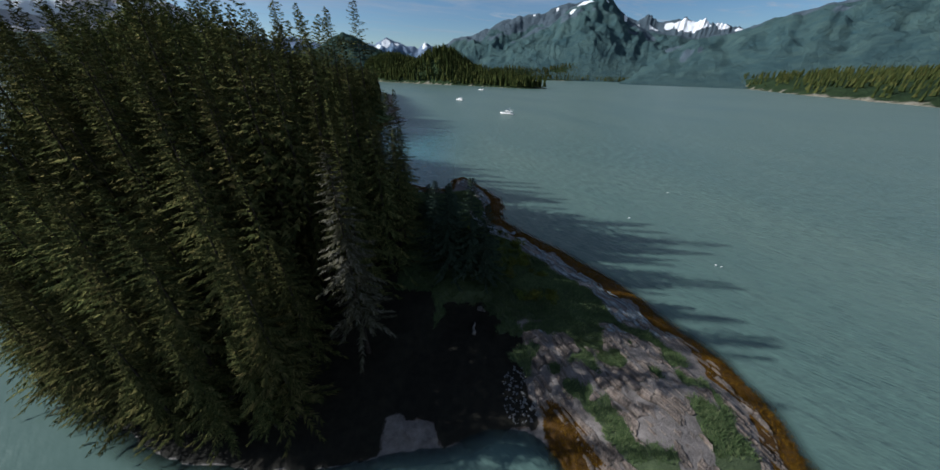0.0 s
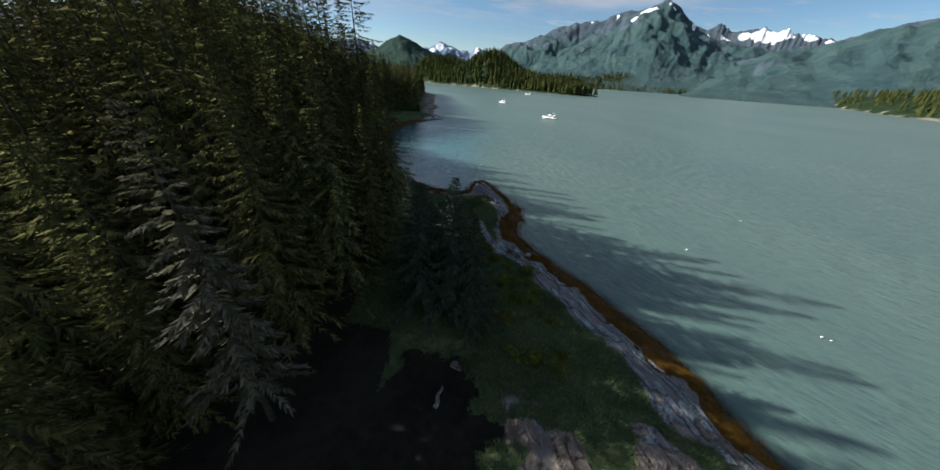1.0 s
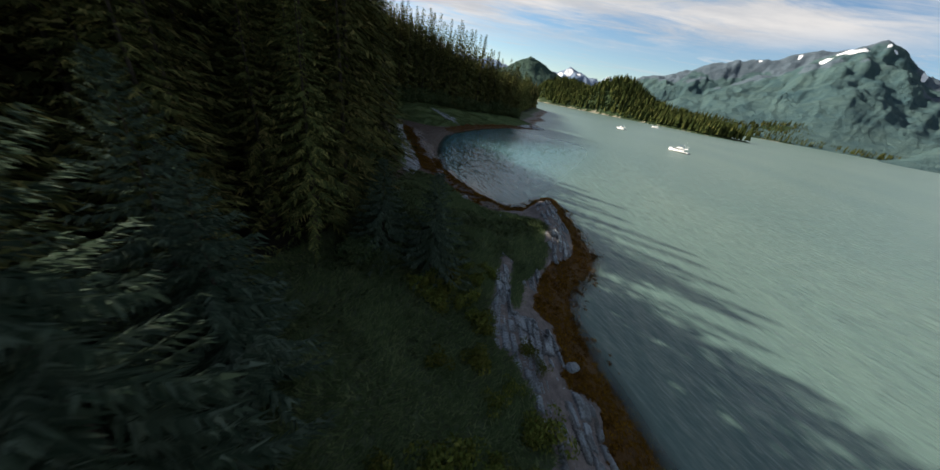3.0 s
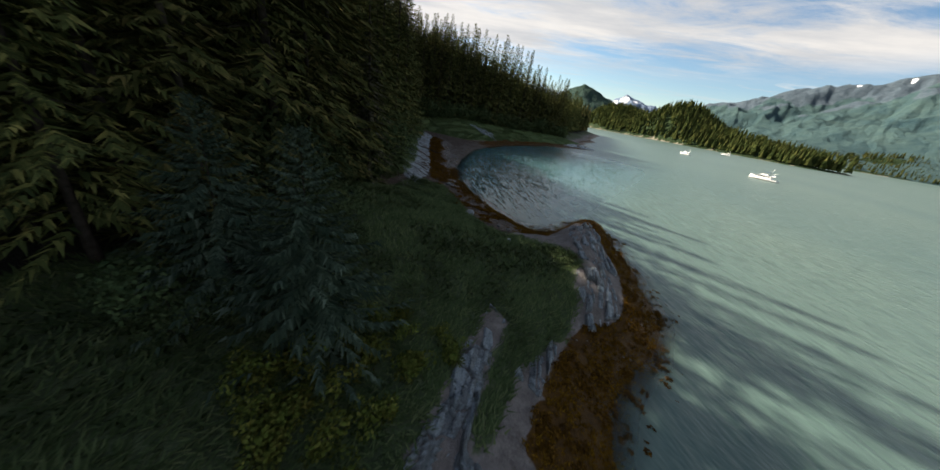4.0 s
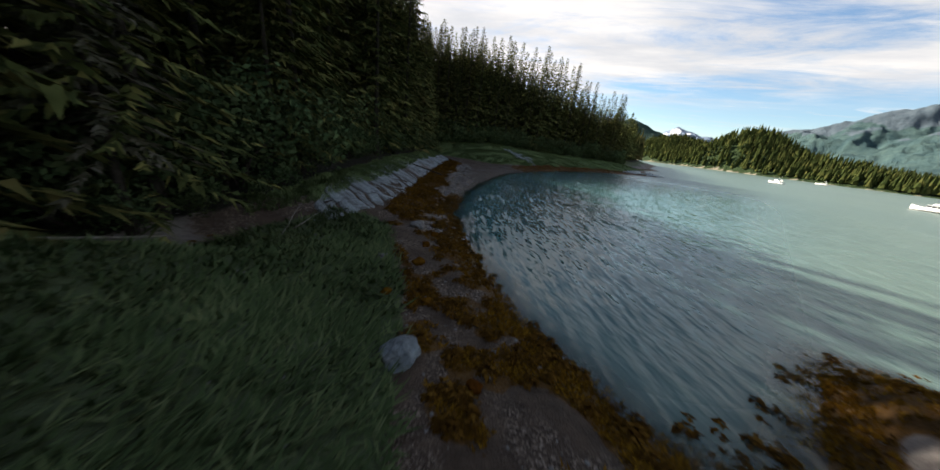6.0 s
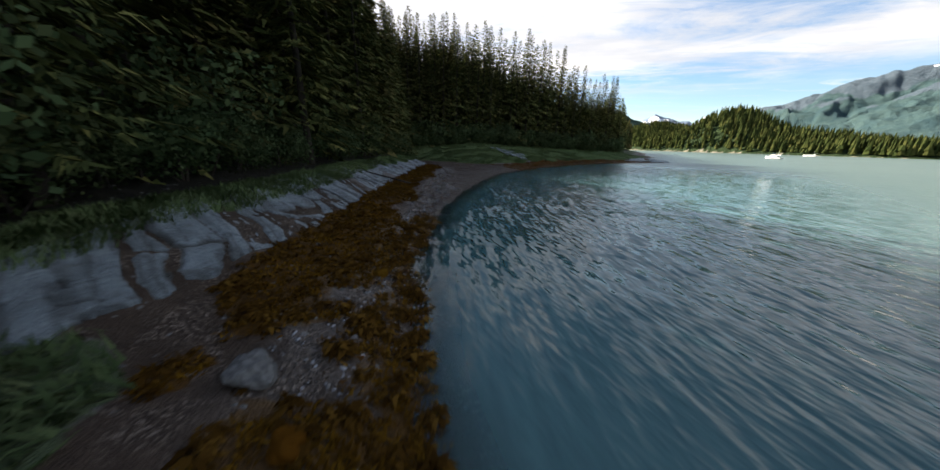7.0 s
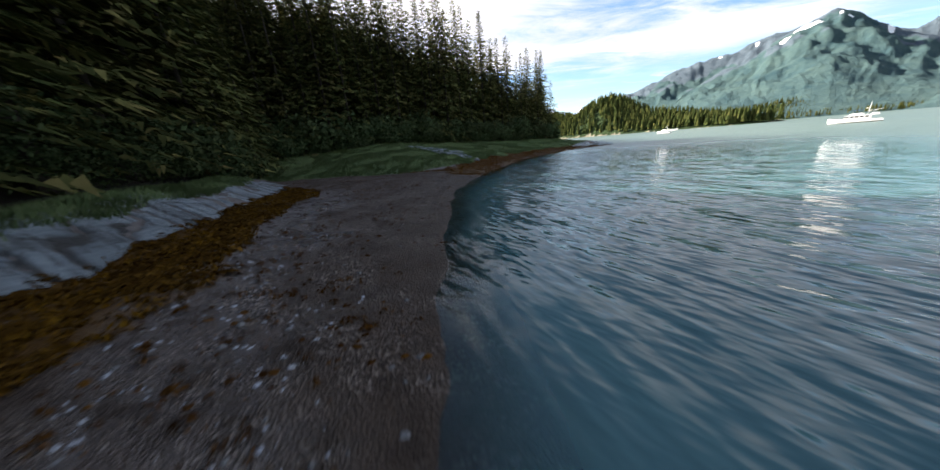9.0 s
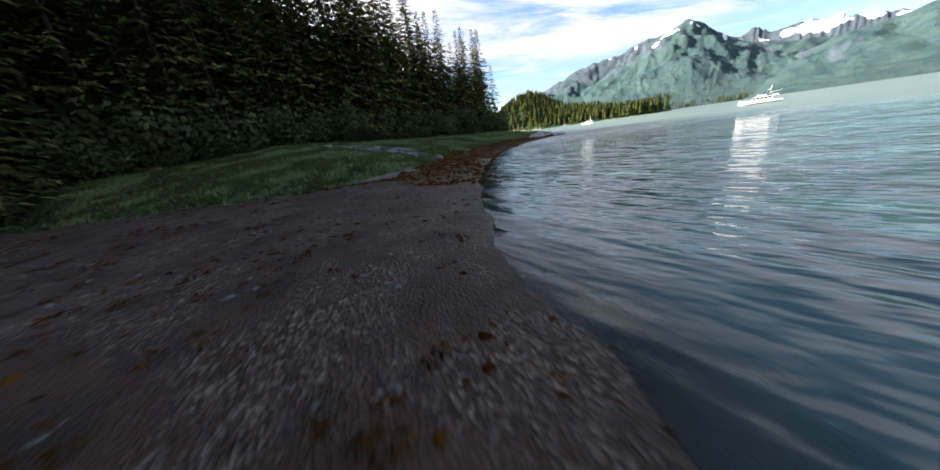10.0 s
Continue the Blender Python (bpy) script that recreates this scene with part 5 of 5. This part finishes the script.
x, y, z, g = scatter(3000, (2, 12, 44, 58), lambda x, y, h, m: (h < 1.6) & (h > 0.05) & (np.hypot(x - 7.5, (y - 50) / 1.6) < 3), 24)
lumps("pebbles", "pale stones strewn on mud in the shaded hollow", x[:160], y[:160], z[:160], 0.1 + 0.22 * g.uniform(0, 1, len(x[:160])) ** 2, STONE, g, "stones")
x, y, z, g = scatter(110000, (-60, 40, 40, 176), lambda x, y, h, m: (m["grass"] > 0.5) & (m["forest"] < 0.6), 25)
x, y, z = x[:23000], y[:23000], z[:23000]
fronds("grass", "long shore grass lying in swirls", x, y, z, 6, 0.6, 0.07, 0.5, GRASS, g, "grass", 3 * waves_2d(x, y, 6, 63, 2))
x, y, z, g = scatter(60000, (-112, -38, 136, 214), lambda x, y, h, m: (inside_distance(BEHIND_RING, x, y) + 0.8 * waves_2d(x, y, 3, 97, 2) > 4.6) & (inside_distance(BEHIND_RING, x, y) < 9), 37)
x, y, z = x[:6500], y[:6500], z[:6500]
fronds("grass", "bright green grass above the slate ledge", x, y, z, 6, 0.4, 0.045, 0.6, PALE_GRASS, g, "grass", 3 * waves_2d(x, y, 4, 65, 2))
x, y, z, g = scatter(90000, (-150, -60, 160, 350), lambda x, y, h, m: (m["grass"] > 0.5) & (m["forest"] < 0.6), 26)
x, y, z = x[:17000], y[:17000], z[:17000]
fronds("grass", "pale green shore grass above the beach", x, y, z, 7, 0.42, 0.045, 0.55, PALE_GRASS, g, "grass", 3 * waves_2d(x, y, 6, 64, 2))
x, y, z, g = scatter(60000, (-150, -84, 214, 300), lambda x, y, h, m: (m["grass"] > 0.5) & (m["forest"] < 0.6), 36)
x, y, z = x[:12000], y[:12000], z[:12000]
fronds("grass", "soft pale grass of the shore lawn", x, y, z, 6, 0.5, 0.07, 0.5, PALE_GRASS, g, "grass", 3 * waves_2d(x, y, 6, 64, 2))


def boulder(label, x, y, size, seed, mat=STONE, flat=0.65):
    bm = bmesh.new()
    bmesh.ops.create_icosphere(bm, subdivisions=3, radius=1)
    for v in bm.verts:
        n = noise.noise(v.co * 1.3 + Vector((seed, 0, 0))) * 0.35 + noise.noise(v.co * 3 + Vector((0, seed, 0))) * 0.12
        v.co *= 1 + n
        v.co = Vector((round(v.co.x * 2.2) * 0.12 + v.co.x * 0.75, v.co.y * 0.8, v.co.z * flat))
    me = bpy.data.meshes.new("boulder")
    bm.to_mesh(me)
    bm.free()
    me.materials.append(mat)
    ob = tagged(new("boulder", me), label, "rock")
    ob.matrix_world = Matrix.Translation((x, y, float(height_at(x, y)[0]) + size * flat * 0.35)) @ Matrix.Rotation(seed * 1.7, 4, "Z") @ Matrix.Diagonal((size, size, size, 1))
    return ob


boulder("blue-grey boulder among rockweed on the beach", -18.9, 137.8, 0.9, 1, SLAB)
boulder("weedy boulder on the gravel beach", -34.1, 149, 0.75, 2)
boulder("pale stone lying on the meadow", -6.2, 129.7, 0.38, 3, SLAB)
boulder("rounded stone at the meadow's edge", -10.2, 137.2, 0.45, 4)
boulder("rounded pale stone at the meadow's edge", -12.4, 137.6, 0.4, 5)
boulder("white boulder on the brown tidal rocks", 14.7, 102, 0.75, 6, SLAB, 0.6)
boulder("flat brown stone in the grass", -28.2, 142, 0.5, 7, STONE, 0.3)
boulder("grey stone on the weedy shore", -85.5, 247, 0.7, 8)
boulder("grey stone on the weedy shore", -88.5, 249, 0.45, 9)
for i, (x, y, size) in enumerate(((-22, 141.5, 0.35), (-26.5, 144, 0.5), (-29, 146.5, 0.4), (-24, 140, 0.3), (-31, 149, 0.45), (-38, 155.5, 0.4), (-16, 139.5, 0.35))):
    boulder("weed-grown stone on the beach", x, y, size, 20 + i, WEED)["group"] = "beach stones"


def pole(name, label, a, b, thick, mat=DRIFT, category="driftwood"):
    mid = [(a[0] + (b[0] - a[0]) * t + 0.15 * math.sin(9 * t), a[1] + (b[1] - a[1]) * t, a[2] + (b[2] - a[2]) * t) for t in np.linspace(0, 1, 9)]
    v, f = tube(mid, [thick * (1 - 0.6 * t) for t in np.linspace(0, 1, 9)], 8)
    return tagged(new(name, mesh_from(name, v, f, mat, True)), label, category)


def ground_pole(name, label, a, b, thick, lift=0.0, mat=DRIFT):
    za, zb = float(height_at(*a)[0]), float(height_at(*b)[0])
    return pole(name, label, (*a, za + thick * 0.6 + lift), (*b, zb + thick * 0.6 + lift), thick, mat)


ground_pole("drift_log", "long bleached log along the bushes", (-27, 113.5), (-37, 131), 0.16, 0.3)
ground_pole("drift_log", "bleached pole on the rocks", (-37.6, 138.6), (-41, 143), 0.045, 0.06)
ground_pole("drift_log", "bleached pole on the rocks", (-36.8, 137.6), (-43, 141), 0.04, 0.06)
ground_pole("drift_log", "long dark weathered log lying across the slate ledge", (-63.8, 176.4), (-78, 169), 0.14, 0.1, BARK)
ground_pole("drift_log", "short weathered log on mud in the shaded hollow", (0.4, 61.5), (0.7, 64.5), 0.35)


def plank_crate(x, y, turn):
    """A weathered pallet-like crate lid: frame boards and slats."""
    thing = tagged(new("wooden_pallet"), "weathered pale pallet lying on the dark ground", "pallet")
    def board(name, cx, cy, cz, sx, sy, sz):
        bm = bmesh.new()
        bmesh.ops.create_cube(bm, size=1, matrix=Matrix.Translation((cx, cy, cz)) @ Matrix.Diagonal((sx, sy, sz, 1)))
        bmesh.ops.bevel(bm, geom=bm.edges[:], offset=0.01, segments=1, affect="EDGES")
        me = bpy.data.meshes.new(name)
        bm.to_mesh(me)
        bm.free()
        me.materials.append(DRIFT)
        part(name, me, thing)
    for k in range(3):
        board("bearer", 0, -0.5 + 0.5 * k, 0.06, 2.1, 0.1, 0.12)
    for k in range(7):
        board("slat", -0.96 + 0.32 * k, 0, 0.135, 0.22 if k != 3 else 0.1, 1.15, 0.03)
    thing.matrix_world = Matrix.Translation((x, y, float(height_at(x, y)[0]) + 0.03)) @ Matrix.Rotation(turn, 4, "Z") @ Matrix.Rotation(0.12, 4, "X")
    return thing


plank_crate(2.5, 67.3, -0.35)

# ---- boats ----


def loft(name, sections, mat, parent, label="", smooth=True):
    """A hull from rings of equal length, closed at both ends."""
    n = len(sections[0])
    verts = [p for ring in sections for p in ring]
    faces = [(i * n + k, i * n + (k + 1) % n, (i + 1) * n + (k + 1) % n, (i + 1) * n + k) for i in range(len(sections) - 1) for k in range(n)]
    faces += [tuple(range(n - 1, -1, -1)), tuple(range(len(verts) - n, len(verts)))]
    return part(name, mesh_from(name, verts, faces, mat, False), parent, label)


def block(name, parent, mat, x0, x1, half, z0, z1, rake_front=0.0, rake_back=0.0, tuck=0.06, label=""):
    """A cabin or coaming with raked ends and leaning sides."""
    lo = [(x0, -half, z0), (x1, -half, z0), (x1, half, z0), (x0, half, z0)]
    w = half - tuck
    hi = [(x0 + rake_back, -w, z1), (x1 - rake_front, -w, z1), (x1 - rake_front, w, z1), (x0 + rake_back, w, z1)]
    bm = bmesh.new()
    vs = [bm.verts.new(p) for p in lo + hi]
    for f in ((3, 2, 1, 0), (4, 5, 6, 7), (0, 1, 5, 4), (1, 2, 6, 5), (2, 3, 7, 6), (3, 0, 4, 7)):
        bm.faces.new([vs[i] for i in f])
    bmesh.ops.bevel(bm, geom=bm.edges[:], offset=min(0.06, (z1 - z0) * 0.2), segments=2, affect="EDGES")
    me = bpy.data.meshes.new(name)
    bm.to_mesh(me)
    bm.free()
    me.materials.append(mat)
    return part(name, me, parent, label)


def rod(name, parent, a, b, r, mat=STEEL):
    v, f = tube([a, tuple((p + q) / 2 for p, q in zip(a, b)), b], (r, r, r * 0.8), 6)
    return part(name, mesh_from(name, v, f, mat), parent)


def motor_yacht(label, x, y, heading, length, flybridge=True):
    """White displacement yacht, bow along +x."""
    boat = tagged(new("motor_yacht"), label, "boat")
    half = 2.3

    def rings(keel, deck_of, inset=0.0):
        out = []
        for t in np.linspace(0, 1, 12):
            px = -8 + 16 * t
            w = half * (1 - max(0, (t - 0.45) / 0.55) ** 2.2) * (0.93 + 0.07 * min(1, t * 4)) + 0.03 - inset
            sheer = deck_of(t)
            out.append([(px, -w, sheer), (px, -w * 0.96, 0.5), (px - 0.3 * t, -w * 0.7, -0.1), (px - 0.6 * t, 0, keel), (px - 0.3 * t, w * 0.7, -0.1), (px, w * 0.96, 0.5), (px, w, sheer)])
        return out
    hull = loft("hull", rings(-0.5, lambda t: 1.25 + 1.1 * t ** 2.2), WHITE, boat)
    loft("boot_stripe", [[(a, b * 1.01, min(c, 0.22)) for a, b, c in ring] for ring in rings(-0.55, lambda t: 0.22)], BOOT, hull)
    cabin = block("cabin", boat, WHITE, -4.6, 3.6, 1.75, 1.2, 3.05, 1.0, 0.1)
    for side in (-1, 1):
        for k in range(5):
            block("window", cabin, DARKGLASS, -3.9 + 1.4 * k, -2.8 + 1.4 * k, 0.04, 2.1, 2.75, 0.05, 0.05, 0).location = (0, side * 1.74, 0)
    front = block("windscreen", cabin, DARKGLASS, 2.75, 3.3, 1.35, 2.15, 2.8, 0.35, -0.2)
    front.location = (0.12, 0, 0)
    block("roof", boat, WHITE, -6.6, 3.2, 1.95, 3.05, 3.2, 0.3, 0.0)
    if flybridge:
        block("flybridge", boat, WHITE, -2.2, 2.0, 1.4, 3.2, 4.0, 0.7, 0.0)
        block("bimini", boat, BLUE, -2.4, 1.2, 1.35, 5.2, 5.32, 0.1, 0.1, 0.1, "dark blue canvas top")
        for px in (-2.2, 1.0):
            for side in (-1.25, 1.25):
                rod("stanchion", boat, (px, side, 3.9), (px, side * 0.95, 5.22), 0.035)
    mast = rod("mast", boat, (-3.2, 0, 3.2), (-3.6, 0, 8.4), 0.09, WHITE)
    rod("spreader", mast, (-3.5, -1.0, 6.6), (-3.5, 1.0, 6.6), 0.04, WHITE)
    rod("boom", boat, (-3.3, 0, 4.6), (-7.4, 0, 5.3), 0.07, WHITE)
    block("radar", boat, WHITE, -3.1, -2.3, 0.35, 5.9, 6.1, 0.05, 0.05)
    dinghy = block("dinghy", boat, WHITE, -6.3, -3.9, 0.7, 3.25, 3.75, 0.5, 0.0, -0.05, "small white dinghy on the cabin roof")
    for side in (-1, 1):
        for t in np.linspace(0.5, 0.98, 6):
            w = half * (1 - max(0, (t - 0.45) / 0.55) ** 2.2) * 0.95
            z = 1.25 + 1.1 * t ** 2.2
            rod("rail_post", boat, (-8 + 16 * t, side * w, z), (-8 + 16 * t, side * w, z + 0.8), 0.025)
        pts = [(-8 + 16 * t, side * half * (1 - max(0, (t - 0.45) / 0.55) ** 2.2) * 0.95, 2.05 + 1.1 * t ** 2.2) for t in np.linspace(0.5, 0.98, 8)]
        v, f = tube(pts, [0.03] * 8, 5)
        part("rail", mesh_from("rail", v, f, STEEL), boat)
    k = length / 16
    boat.matrix_world = Matrix.Translation((x, y, 0.0)) @ Matrix.Rotation(heading, 4, "Z") @ Matrix.Diagonal((k, k, k, 1))
    return boat


motor_yacht("white motor yacht with mast and blue top at anchor", 56, 411, radians(150), 18)
motor_yacht("small white motor yacht with flybridge at anchor", -3, 600, radians(140), 16)
motor_yacht("low white cruiser at anchor below the island", 60, 960, radians(150), 18, False)


def float_buoy(x, y, size):
    v, f = tube([(-0.9 * size, 0, 0), (-0.7 * size, 0, 0.03), (0, 0, 0.05), (0.7 * size, 0, 0.03), (0.9 * size, 0, 0)], [0.1 * size, 0.33 * size, 0.4 * size, 0.33 * size, 0.1 * size], 10)
    ob = tagged(new("float", mesh_from("float", v, f, WHITE, True)), "small white float drifting on the water", "float", "drifting floats")
    ob.location = (x, y, 0.06)
    return ob


for x, y, size in ((59.3, 115.4, 0.45), (68.3, 85.9, 0.4), (69.3, 85.2, 0.3), (90, 141, 0.45)):
    float_buoy(x, y, size)
